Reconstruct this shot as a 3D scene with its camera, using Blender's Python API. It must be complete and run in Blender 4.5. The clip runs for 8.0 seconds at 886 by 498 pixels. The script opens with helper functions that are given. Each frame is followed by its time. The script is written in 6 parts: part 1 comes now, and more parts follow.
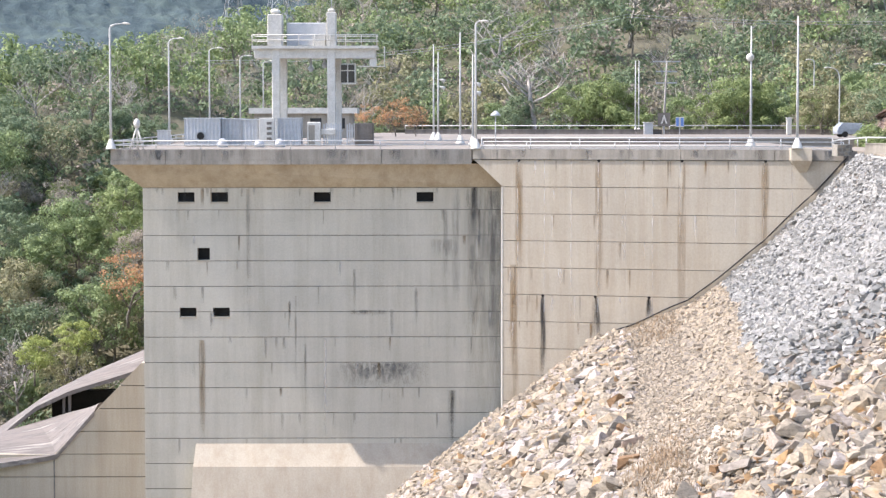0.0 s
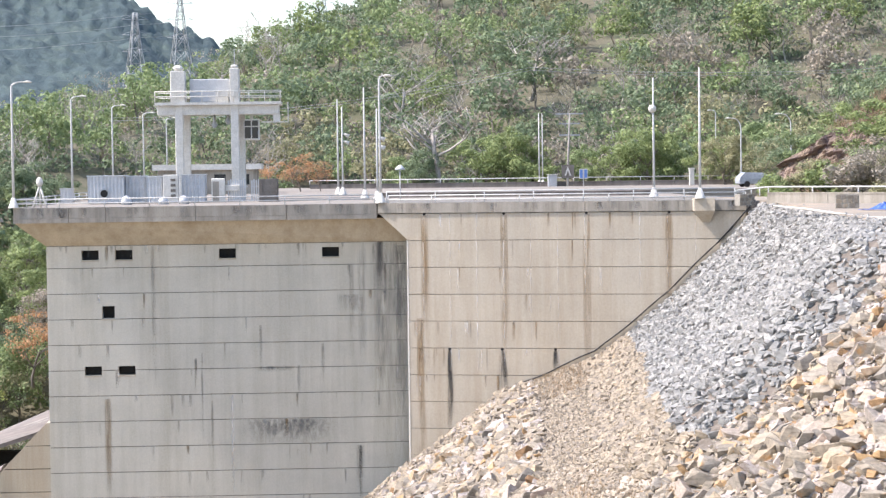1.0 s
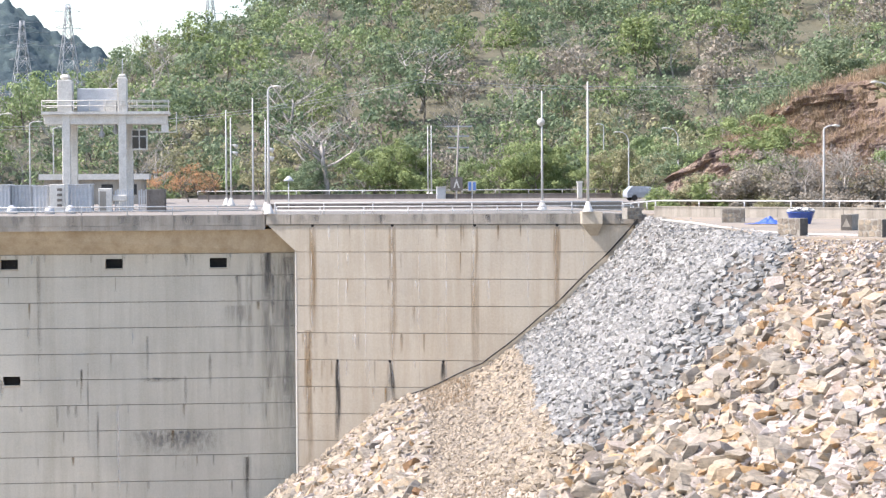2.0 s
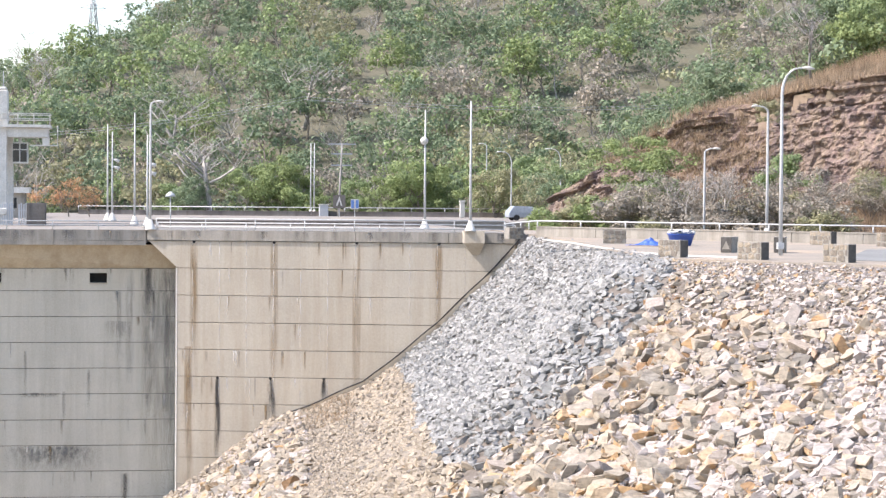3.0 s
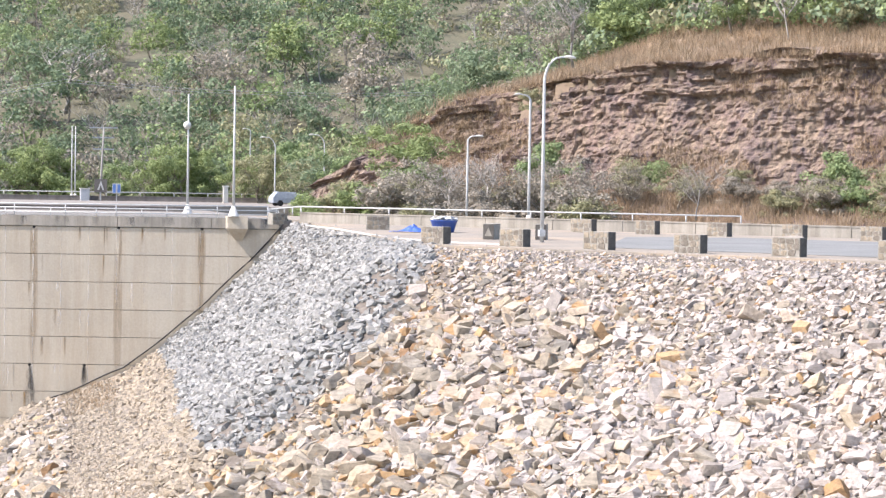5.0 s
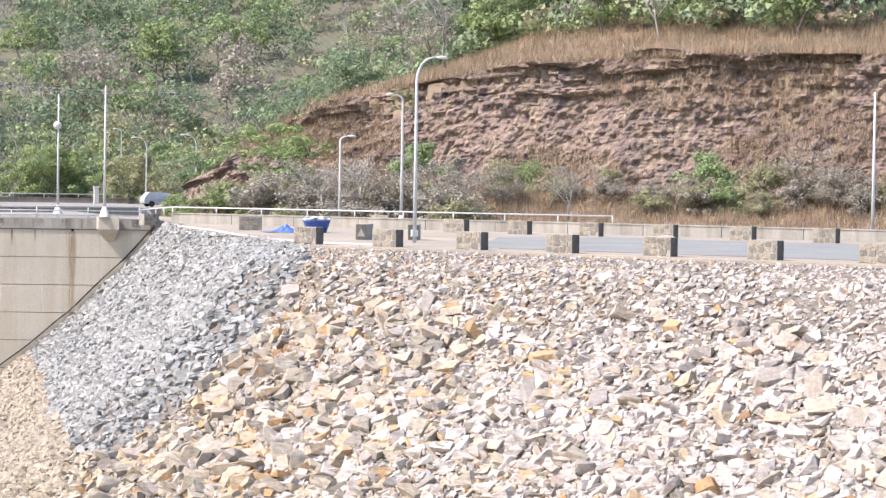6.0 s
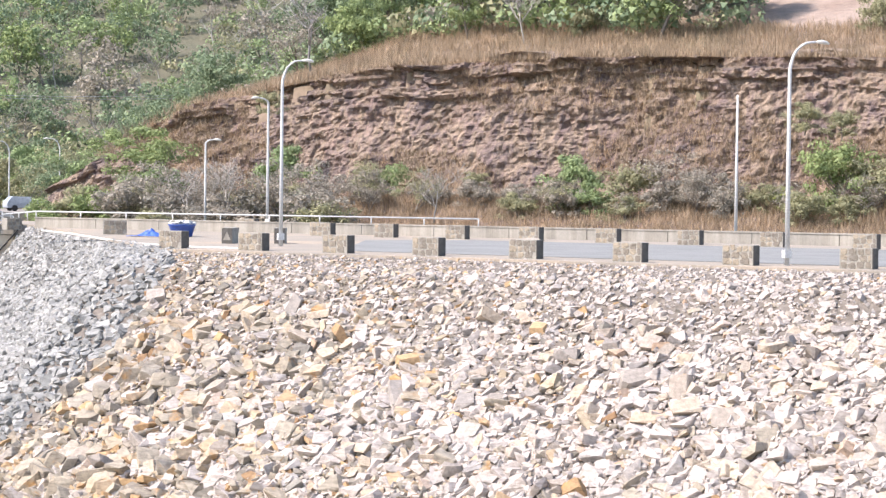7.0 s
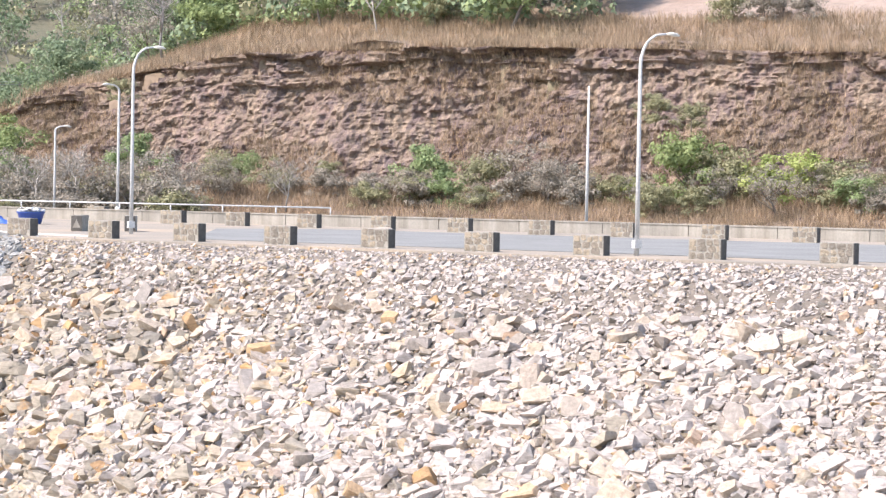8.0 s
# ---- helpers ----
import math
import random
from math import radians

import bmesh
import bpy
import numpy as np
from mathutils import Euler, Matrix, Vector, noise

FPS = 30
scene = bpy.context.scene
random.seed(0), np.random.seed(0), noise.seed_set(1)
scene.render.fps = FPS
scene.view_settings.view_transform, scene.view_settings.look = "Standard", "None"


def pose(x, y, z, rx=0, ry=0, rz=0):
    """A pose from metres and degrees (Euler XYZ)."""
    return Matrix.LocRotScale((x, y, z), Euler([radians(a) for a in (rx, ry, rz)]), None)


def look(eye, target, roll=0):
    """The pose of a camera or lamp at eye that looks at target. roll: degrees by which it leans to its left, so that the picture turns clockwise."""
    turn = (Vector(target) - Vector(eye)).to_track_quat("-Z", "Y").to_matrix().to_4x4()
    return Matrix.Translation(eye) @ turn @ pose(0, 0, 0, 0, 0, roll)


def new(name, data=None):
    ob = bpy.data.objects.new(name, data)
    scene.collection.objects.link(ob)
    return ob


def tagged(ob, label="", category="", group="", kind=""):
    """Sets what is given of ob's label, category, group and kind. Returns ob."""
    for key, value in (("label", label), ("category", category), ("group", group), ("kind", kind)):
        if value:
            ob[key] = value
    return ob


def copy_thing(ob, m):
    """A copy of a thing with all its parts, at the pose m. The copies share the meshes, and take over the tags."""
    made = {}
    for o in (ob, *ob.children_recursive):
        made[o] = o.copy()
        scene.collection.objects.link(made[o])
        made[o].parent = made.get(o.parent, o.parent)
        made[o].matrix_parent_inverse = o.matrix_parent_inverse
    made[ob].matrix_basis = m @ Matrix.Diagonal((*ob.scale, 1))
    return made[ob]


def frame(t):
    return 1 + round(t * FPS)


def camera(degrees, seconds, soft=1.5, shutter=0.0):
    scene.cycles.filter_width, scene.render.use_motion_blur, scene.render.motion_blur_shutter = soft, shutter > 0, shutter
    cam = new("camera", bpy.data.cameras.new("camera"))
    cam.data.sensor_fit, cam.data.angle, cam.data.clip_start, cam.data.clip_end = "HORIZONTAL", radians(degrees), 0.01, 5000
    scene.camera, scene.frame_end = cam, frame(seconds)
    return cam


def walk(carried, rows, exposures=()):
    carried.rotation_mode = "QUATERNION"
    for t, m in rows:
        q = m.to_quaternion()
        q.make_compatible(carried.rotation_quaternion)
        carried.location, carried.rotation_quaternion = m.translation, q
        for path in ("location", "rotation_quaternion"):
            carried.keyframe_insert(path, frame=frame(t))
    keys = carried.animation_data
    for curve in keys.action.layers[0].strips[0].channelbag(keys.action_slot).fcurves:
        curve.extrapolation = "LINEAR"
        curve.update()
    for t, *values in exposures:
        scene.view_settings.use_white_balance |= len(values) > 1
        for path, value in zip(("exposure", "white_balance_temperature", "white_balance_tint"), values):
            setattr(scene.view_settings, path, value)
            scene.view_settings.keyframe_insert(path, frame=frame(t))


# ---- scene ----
# World: eye near the origin, y ahead at the start, z = 0 at the crest of the dam.
cam = camera(21.73, 8.0, soft=1.35)
EYE = 2.75
ROWS = [  # seconds, yaw, pitch, roll
    (0.0, -0.147, -3.413, 0.070),
    (0.5, -0.916, -2.743, 0.252),
    (1.0, -2.518, -2.090, 0.767),
    (1.5, -3.621, -1.826, 0.574),
    (1.7, -4.317, -1.882, 0.476),
    (2.8, -7.535, -1.420, -0.207),
    (3.0, -8.181, -1.365, -0.409),
    (3.5, -9.440, -1.488, -0.806),
    (4.0, -11.205, -1.458, -0.905),
    (4.5, -12.657, -1.547, -0.844),
    (6.0, -17.198, -1.597, -0.818),
    (6.5, -18.946, -1.450, -0.593),
    (7.0, -20.518, -1.476, -0.664),
    (7.5, -22.398, -1.770, -0.819),
    (8.0, -24.186, -1.693, -1.031),
]
walk(cam, [(t, pose(0, 0, EYE, 90 + pitch, roll, yaw)) for t, yaw, pitch, roll in ROWS],
     [(0.0, 1.24, 6500, 13), (8.0, 1.28, 6500, 13)])

# ---- world and sun ----
SUN_DIR = Vector((-0.64, -0.035, 0.77)).normalized()
world = bpy.data.worlds.new("world")
scene.world = world
world.use_nodes = True
wn = world.node_tree
sky = wn.nodes.new("ShaderNodeTexSky")
sky.sky_type = "NISHITA"
sky.sun_disc = False
sky.sun_elevation = math.asin(SUN_DIR.z)
sky.sun_rotation = math.atan2(SUN_DIR.x, SUN_DIR.y)
sky.dust_density = 1.5
wn.nodes["Background"].inputs["Strength"].default_value = 0.15
wn.links.new(sky.outputs["Color"], wn.nodes["Background"].inputs["Color"])
sun = new("sun", bpy.data.lights.new("sun", "SUN"))
sun.data.energy = 3.25
sun.data.angle = radians(0.6)
sun.data.color = (1.0, 0.92, 0.86)
sun.matrix_world = look(SUN_DIR * 50, (0, 0, 0))


# ---- materials ----
def node_mat(name):
    m = bpy.data.materials.new(name)
    m.use_nodes = True
    return m, m.node_tree.nodes, m.node_tree.links, m.node_tree.nodes["Principled BSDF"]


def ramp(nodes, stops):
    r = nodes.new("ShaderNodeValToRGB")
    while len(r.color_ramp.elements) < len(stops):
        r.color_ramp.elements.new(0.5)
    for el, (p, c) in zip(r.color_ramp.elements, stops):
        el.position, el.color = p, (*c, 1)
    return r


def noise_tex(nodes, links, vec, scale, detail=6, rough=0.6):
    n = nodes.new("ShaderNodeTexNoise")
    n.inputs["Scale"].default_value = scale
    n.inputs["Detail"].default_value = detail
    n.inputs["Roughness"].default_value = rough
    links.new(vec, n.inputs["Vector"])
    return n


def mixed(nodes, links, a, b, fac, mode="MIX"):
    """Mix of two colour sockets; fac is a socket or a number."""
    m = nodes.new("ShaderNodeMix")
    m.data_type, m.blend_type = "RGBA", mode
    if isinstance(fac, (int, float)):
        m.inputs[0].default_value = fac
    else:
        links.new(fac, m.inputs[0])
    for sock, v in ((m.inputs[6], a), (m.inputs[7], b)):
        if isinstance(v, tuple):
            sock.default_value = (*v, 1)
        else:
            links.new(v, sock)
    return m.outputs[2]


def bump(nodes, links, bsdf, height, strength, distance):
    b = nodes.new("ShaderNodeBump")
    b.inputs["Strength"].default_value = strength
    b.inputs["Distance"].default_value = distance
    links.new(height, b.inputs["Height"])
    links.new(b.outputs["Normal"], bsdf.inputs["Normal"])


def stretched(nodes, links, sx, sy, sz):
    tc = nodes.new("ShaderNodeTexCoord")
    mp = nodes.new("ShaderNodeMapping")
    mp.inputs["Scale"].default_value = (sx, sy, sz)
    links.new(tc.outputs["Object"], mp.inputs["Vector"])
    return mp.outputs["Vector"]


def concrete_mat(name, light, dark, streak):
    m, n, k, b = node_mat(name)
    p = stretched(n, k, 1, 1, 1)
    big = ramp(n, [(0.3, dark), (0.7, light)])
    k.new(noise_tex(n, k, p, 0.22, 8, 0.65).outputs["Fac"], big.inputs["Fac"])
    run = ramp(n, [(0.42, (1, 1, 1)), (0.72, streak)])
    k.new(noise_tex(n, k, stretched(n, k, 1.1, 1.1, 0.07), 1.0, 6, 0.7).outputs["Fac"], run.inputs["Fac"])
    c = mixed(n, k, big.outputs["Color"], run.outputs["Color"], 0.75, "MULTIPLY")
    grain = noise_tex(n, k, p, 9, 5, 0.7)
    g = ramp(n, [(0.3, (0.86, 0.86, 0.86)), (0.7, (1.06, 1.06, 1.06))])
    k.new(grain.outputs["Fac"], g.inputs["Fac"])
    c = mixed(n, k, c, g.outputs["Color"], 1.0, "MULTIPLY")
    k.new(c, b.inputs["Base Color"])
    b.inputs["Roughness"].default_value = 0.9
    bump(n, k, b, grain.outputs["Fac"], 0.3, 0.03)
    return m


def varied_mat(name, stops, roughness=0.85, noise_scale=3.0, per_island=True, bump_by=0.04, metal=0.0):
    """A material whose pieces differ by chance, with grain on each."""
    m, n, k, b = node_mat(name)
    r = ramp(n, stops)
    if per_island:
        g = n.new("ShaderNodeNewGeometry")
        k.new(g.outputs["Random Per Island"], r.inputs["Fac"])
    else:
        g = n.new("ShaderNodeObjectInfo")
        k.new(g.outputs["Random"], r.inputs["Fac"])
    p = stretched(n, k, 1, 1, 1)
    t = noise_tex(n, k, p, noise_scale, 8, 0.7)
    s = ramp(n, [(0.3, (0.62, 0.61, 0.60)), (0.7, (1.2, 1.19, 1.17))])
    k.new(t.outputs["Fac"], s.inputs["Fac"])
    k.new(mixed(n, k, r.outputs["Color"], s.outputs["Color"], 1.0, "MULTIPLY"), b.inputs["Base Color"])
    b.inputs["Roughness"].default_value = roughness
    b.inputs["Metallic"].default_value = metal
    if bump_by:
        bump(n, k, b, t.outputs["Fac"], 0.8, bump_by * 3)
    return m


def noise_mat(name, stops, scale=0.5, roughness=0.9, fine=8.0, bump_by=0.03, gloss=0.5):
    m, n, k, b = node_mat(name)
    p = stretched(n, k, 1, 1, 1)
    r = ramp(n, stops)
    k.new(noise_tex(n, k, p, scale, 8, 0.65).outputs["Fac"], r.inputs["Fac"])
    t = noise_tex(n, k, p, fine)
    s = ramp(n, [(0.3, (0.8, 0.8, 0.8)), (0.7, (1.1, 1.1, 1.1))])
    k.new(t.outputs["Fac"], s.inputs["Fac"])
    k.new(mixed(n, k, r.outputs["Color"], s.outputs["Color"], 1.0, "MULTIPLY"), b.inputs["Base Color"])
    b.inputs["Roughness"].default_value = roughness
    b.inputs["Specular IOR Level"].default_value = gloss
    if bump_by:
        bump(n, k, b, t.outputs["Fac"], 0.5, bump_by)
    return m


MAIN_CONCRETE = concrete_mat("main_concrete", (0.56, 0.532, 0.452), (0.46, 0.442, 0.378), (0.78, 0.76, 0.72))
SIDE_CONCRETE = concrete_mat("side_concrete", (0.47, 0.42, 0.34), (0.40, 0.36, 0.295), (0.80, 0.74, 0.66))
OLD_CONCRETE = concrete_mat("old_concrete", (0.40, 0.365, 0.31), (0.25, 0.235, 0.205), (0.42, 0.40, 0.37))
CORBEL_CONCRETE = concrete_mat("corbel_concrete", (0.50, 0.435, 0.325), (0.39, 0.34, 0.26), (0.66, 0.60, 0.52))
JOINT = noise_mat("joint_dirt", [(0.3, (0.12, 0.115, 0.10)), (0.7, (0.26, 0.245, 0.22))], 2.0)
# Near-black colour that stands in for the shade inside openings.
HOLE_SHADE = noise_mat("hole_shade", [(0.3, (0.012, 0.012, 0.012)), (0.7, (0.025, 0.024, 0.022))], 2.0, bump_by=0)
METAL_PAINT = noise_mat("pale_metal_paint", [(0.3, (0.44, 0.445, 0.44)), (0.7, (0.58, 0.575, 0.56))], 1.5, 0.45, 12, 0.004)
WHITE_PAINT = noise_mat("white_paint", [(0.3, (0.52, 0.50, 0.45)), (0.7, (0.68, 0.66, 0.61))], 1.2, 0.6, 8, 0.01)
# Bed under the stones, coloured dark to stand in for shade in the gaps.
GAP_SHADE_BED = noise_mat("gap_shade_bed", [(0.3, (0.10, 0.085, 0.07)), (0.7, (0.22, 0.19, 0.16))], 3.0, 0.95, 5.0, 0.25)
ASPHALT = noise_mat("asphalt", [(0.3, (0.185, 0.188, 0.182)), (0.7, (0.25, 0.252, 0.244))], 0.3, 0.95, 20, 0.005, 0.05)
# Unseen valley floor, made pale to bounce light up onto the wall.
BOUNCE_GRAVEL = noise_mat("gravel", [(0.3, (0.30, 0.24, 0.17)), (0.7, (0.42, 0.35, 0.26))], 0.6)
SOIL = noise_mat("forest_floor", [(0.3, (0.074, 0.085, 0.052)), (0.5, (0.128, 0.117, 0.078)), (0.7, (0.068, 0.091, 0.046))], 0.08, 1.0, 1.2, 0.3)
BLOCK_STONE = varied_mat("block_stone", [(0.0, (0.24, 0.21, 0.17)), (0.5, (0.34, 0.29, 0.22)), (1.0, (0.19, 0.17, 0.145))], 0.9, 6)
# Block stone for the ends turned from the sun, shade painted in.
SHADED_STONE = noise_mat("shaded_stone", [(0.3, (0.06, 0.055, 0.05)), (0.7, (0.13, 0.12, 0.105))], 1.5)
MORTAR = noise_mat("mortar", [(0.3, (0.25, 0.235, 0.205)), (0.7, (0.35, 0.325, 0.28))], 2.0)
CREST_GRAVEL = noise_mat("crest_gravel", [(0.3, (0.23, 0.21, 0.185)), (0.55, (0.27, 0.25, 0.225)), (0.75, (0.36, 0.30, 0.23))], 0.25, 0.95, 14, 0.02, 0.1)


SHOULDER = noise_mat("crest_shoulder", [(0.3, (0.25, 0.225, 0.195)), (0.5, (0.30, 0.265, 0.22)), (0.7, (0.39, 0.315, 0.235))], 0.16, 0.95, 9, 0.03, 0.1)


# ---- small builders ----
def part(name, bm, material, parent=None, label=""):
    """Links a bmesh as one mesh object, under a thing where one is given."""
    me = bpy.data.meshes.new(name)
    bm.to_mesh(me)
    bm.free()
    for mt in material if isinstance(material, (list, tuple)) else [material]:
        me.materials.append(mt)
    ob = new(name, me)
    ob.parent = parent
    if label:
        ob["label"] = label
    return ob


def mesh_part(name, verts, faces, material, parent=None, smooth=False, mat_index=None):
    me = bpy.data.meshes.new(name)
    me.from_pydata(verts, [], faces)
    for mt in material if isinstance(material, (list, tuple)) else [material]:
        me.materials.append(mt)
    if mat_index is not None:
        me.polygons.foreach_set("material_index", mat_index)
    if smooth:
        me.polygons.foreach_set("use_smooth", [True] * len(me.polygons))
    me.update()
    ob = new(name, me)
    ob.parent = parent
    return ob


def box(bm, x0, x1, y0, y1, z0, z1, m=None):
    vs = [bm.verts.new((x, y, z)) for x in (x0, x1) for y in (y0, y1) for z in (z0, z1)]
    if m is not None:
        for v in vs:
            v.co = m @ v.co
    for f in ((0, 1, 3, 2), (4, 6, 7, 5), (0, 4, 5, 1), (2, 3, 7, 6), (0, 2, 6, 4), (1, 5, 7, 3)):
        bm.faces.new([vs[i] for i in f])
    return vs


def tube(bm, path, radii, sides=8):
    """A tapered tube along a list of points."""
    path = [Vector(p) for p in path]
    rings = []
    for i, p in enumerate(path):
        d = (path[min(i + 1, len(path) - 1)] - path[max(i - 1, 0)]).normalized()
        a = d.orthogonal().normalized()
        c = d.cross(a)
        r = radii[i] if isinstance(radii, (list, tuple)) else radii
        rings.append([bm.verts.new(p + (a * math.cos(q) + c * math.sin(q)) * r) for q in (2 * math.pi * j / sides for j in range(sides))])
    for u, v in zip(rings, rings[1:]):
        for j in range(sides):
            bm.faces.new((u[j], u[(j + 1) % sides], v[(j + 1) % sides], v[j])).smooth = True
    bm.faces.new(rings[0][::-1])
    bm.faces.new(rings[-1])


def thing(name, m, label, category, group="", kind=""):
    ob = new(name)
    ob.matrix_basis = m
    return tagged(ob, label, category, group, kind)


def interp(x, xs, ys):
    return float(np.interp(x, xs, ys))


# ---- plan ----
ROAD = Vector((0.642, -0.766, 0))      # along the crest road, to its near end
AWAY = Vector((0.766, 0.642, 0))       # across the road, away from the eye
NEAR_DIR = Vector((0.595, -0.804, 0))   # the near edge of the crest runs a little closer to the eye
NEAR_OUT = Vector((0.804, 0.595, 0))
FRONT_Y = 170.0                        # front of the intake deck
SIDE_TILT = 0.27                       # the side wall swings towards the eye


def side_y(x):
    return FRONT_Y - SIDE_TILT * (x - 2.6)


def road_at(along, across, z=0.0):
    p = ROAD * along + AWAY * across
    return Vector((p.x, p.y, z))


def near_at(along, across, z=0.0):
    p = NEAR_DIR * along + NEAR_OUT * across
    return Vector((p.x, p.y, z))


def on_line(az, normal_az, dist):
    """Where the bearing az meets a straight line at that distance from the eye."""
    r = dist / math.cos(radians(az - normal_az))
    return Vector((r * math.sin(radians(az)), r * math.cos(radians(az)), 0))


# ---- more materials ----
def rock_mat(name, stops, patch, share, scale=4.0):
    """Quarry stone: each stone a tone of its own, stained in patches, with bedding and grain."""
    m, n, k, b = node_mat(name)
    r = ramp(n, stops)
    r.color_ramp.interpolation = "LINEAR"
    g = n.new("ShaderNodeNewGeometry")
    k.new(g.outputs["Random Per Island"], r.inputs["Fac"])
    p = stretched(n, k, 1, 1, 1)
    mask = ramp(n, [(share, (0, 0, 0)), (share + 0.09, (1, 1, 1))])
    k.new(noise_tex(n, k, p, 1.1, 5, 0.6).outputs["Fac"], mask.inputs["Fac"])
    f = n.new("ShaderNodeMath")
    f.operation = "MULTIPLY"
    f.inputs[1].default_value = 0.75
    k.new(mask.outputs["Color"], f.inputs[0])
    c = mixed(n, k, r.outputs["Color"], patch, f.outputs[0])
    t = noise_tex(n, k, p, scale, 9, 0.72)
    grain = ramp(n, [(0.3, (0.62, 0.61, 0.60)), (0.52, (1.0, 1.0, 1.0)), (0.72, (1.22, 1.2, 1.17))])
    k.new(t.outputs["Fac"], grain.inputs["Fac"])
    c = mixed(n, k, c, grain.outputs["Color"], 1.0, "MULTIPLY")
    beds = noise_tex(n, k, stretched(n, k, 1.5, 1.5, 9.0), 1.0, 4, 0.6)
    lines = ramp(n, [(0.36, (0.72, 0.71, 0.70)), (0.5, (1.04, 1.04, 1.04))])
    k.new(beds.outputs["Fac"], lines.inputs["Fac"])
    k.new(mixed(n, k, c, lines.outputs["Color"], 0.8, "MULTIPLY"), b.inputs["Base Color"])
    b.inputs["Roughness"].default_value = 0.88
    b.inputs["Specular IOR Level"].default_value = 0.3
    bump(n, k, b, t.outputs["Fac"], 0.9, 0.10)
    return m


def leaf_mat(name, dark, light):
    m, n, k, b = node_mat(name)
    g = n.new("ShaderNodeNewGeometry")
    r = ramp(n, [(0.0, dark), (1.0, light)])
    k.new(g.outputs["Random Per Island"], r.inputs["Fac"])
    big = noise_tex(n, k, stretched(n, k, 1, 1, 1), 0.35, 3)
    s = ramp(n, [(0.3, (0.7, 0.72, 0.7)), (0.7, (1.2, 1.15, 1.1))])
    k.new(big.outputs["Fac"], s.inputs["Fac"])
    c = mixed(n, k, r.outputs["Color"], s.outputs["Color"], 1.0, "MULTIPLY")
    k.new(c, b.inputs["Base Color"])
    b.inputs["Roughness"].default_value = 0.65
    b.inputs["Specular IOR Level"].default_value = 0.25
    t = n.new("ShaderNodeBsdfTranslucent")
    k.new(c, t.inputs["Color"])
    mx = n.new("ShaderNodeMixShader")
    mx.inputs[0].default_value = 0.3
    k.new(b.outputs[0], mx.inputs[1])
    k.new(t.outputs[0], mx.inputs[2])
    k.new(mx.outputs[0], n["Material Output"].inputs["Surface"])
    return m


def stain_mat(name, colour, strength, sx, sz):
    """A thin wash on concrete: ragged, fading at its sides and its foot."""
    m, n, k, b = node_mat(name)
    b.inputs["Base Color"].default_value = (*colour, 1)
    b.inputs["Roughness"].default_value = 0.9
    tc = n.new("ShaderNodeTexCoord")
    sep = n.new("ShaderNodeSeparateXYZ")
    k.new(tc.outputs["Generated"], sep.inputs[0])
    across = ramp(n, [(0.0, (0, 0, 0)), (0.35, (1, 1, 1)), (0.65, (1, 1, 1)), (1.0, (0, 0, 0))])
    k.new(sep.outputs["X"], across.inputs["Fac"])
    down = ramp(n, [(0.0, (0, 0, 0)), (0.5, (0.7, 0.7, 0.7)), (0.9, (1, 1, 1)), (1.0, (0.6, 0.6, 0.6))])
    k.new(sep.outputs["Z"], down.inputs["Fac"])
    nz = ramp(n, [(0.35, (0, 0, 0)), (0.6, (1, 1, 1))])
    k.new(noise_tex(n, k, stretched(n, k, sx, sx, sz), 1.0, 7, 0.7).outputs["Fac"], nz.inputs["Fac"])
    c = mixed(n, k, across.outputs["Color"], down.outputs["Color"], 1.0, "MULTIPLY")
    c = mixed(n, k, c, nz.outputs["Color"], 1.0, "MULTIPLY")
    f = n.new("ShaderNodeMath")
    f.operation = "MULTIPLY"
    f.inputs[1].default_value = strength
    k.new(c, f.inputs[0])
    k.new(f.outputs[0], b.inputs["Alpha"])
    return m


LEAVES = [leaf_mat("leaf_fresh", (0.18, 0.24, 0.10), (0.33, 0.395, 0.18)),
          # The next two greens are lightened: some hillside haze sits in their colour.
          leaf_mat("leaf_green", (0.183, 0.250, 0.121), (0.342, 0.421, 0.209)),
          leaf_mat("leaf_dark", (0.131, 0.189, 0.113), (0.275, 0.341, 0.211)),
          leaf_mat("leaf_olive", (0.238, 0.243, 0.140), (0.400, 0.389, 0.241)),
          leaf_mat("leaf_dry", (0.250, 0.231, 0.195), (0.413, 0.375, 0.319)),
          leaf_mat("leaf_orange", (0.44, 0.24, 0.12), (0.56, 0.36, 0.22)),
          leaf_mat("leaf_lime", (0.28, 0.34, 0.11), (0.44, 0.50, 0.19))]
BARK = noise_mat("bark", [(0.3, (0.14, 0.12, 0.10)), (0.7, (0.26, 0.23, 0.19))], 2.0)
PALE_BARK = noise_mat("pale_bark", [(0.3, (0.28, 0.26, 0.24)), (0.7, (0.42, 0.395, 0.36))], 1.0)
DRY_GRASS = leaf_mat("dry_grass", (0.22, 0.165, 0.11), (0.50, 0.385, 0.27))
DRY_SOIL = noise_mat("dry_soil", [(0.3, (0.15, 0.115, 0.08)), (0.5, (0.24, 0.18, 0.13)), (0.7, (0.15, 0.14, 0.08))], 0.12, 1.0, 1.6, 0.2)
PINK_SOIL = noise_mat("bare_pink_soil", [(0.3, (0.216, 0.152, 0.118)), (0.5, (0.302, 0.233, 0.190)), (0.7, (0.238, 0.185, 0.137))], 0.10, 1.0, 1.2, 0.4)
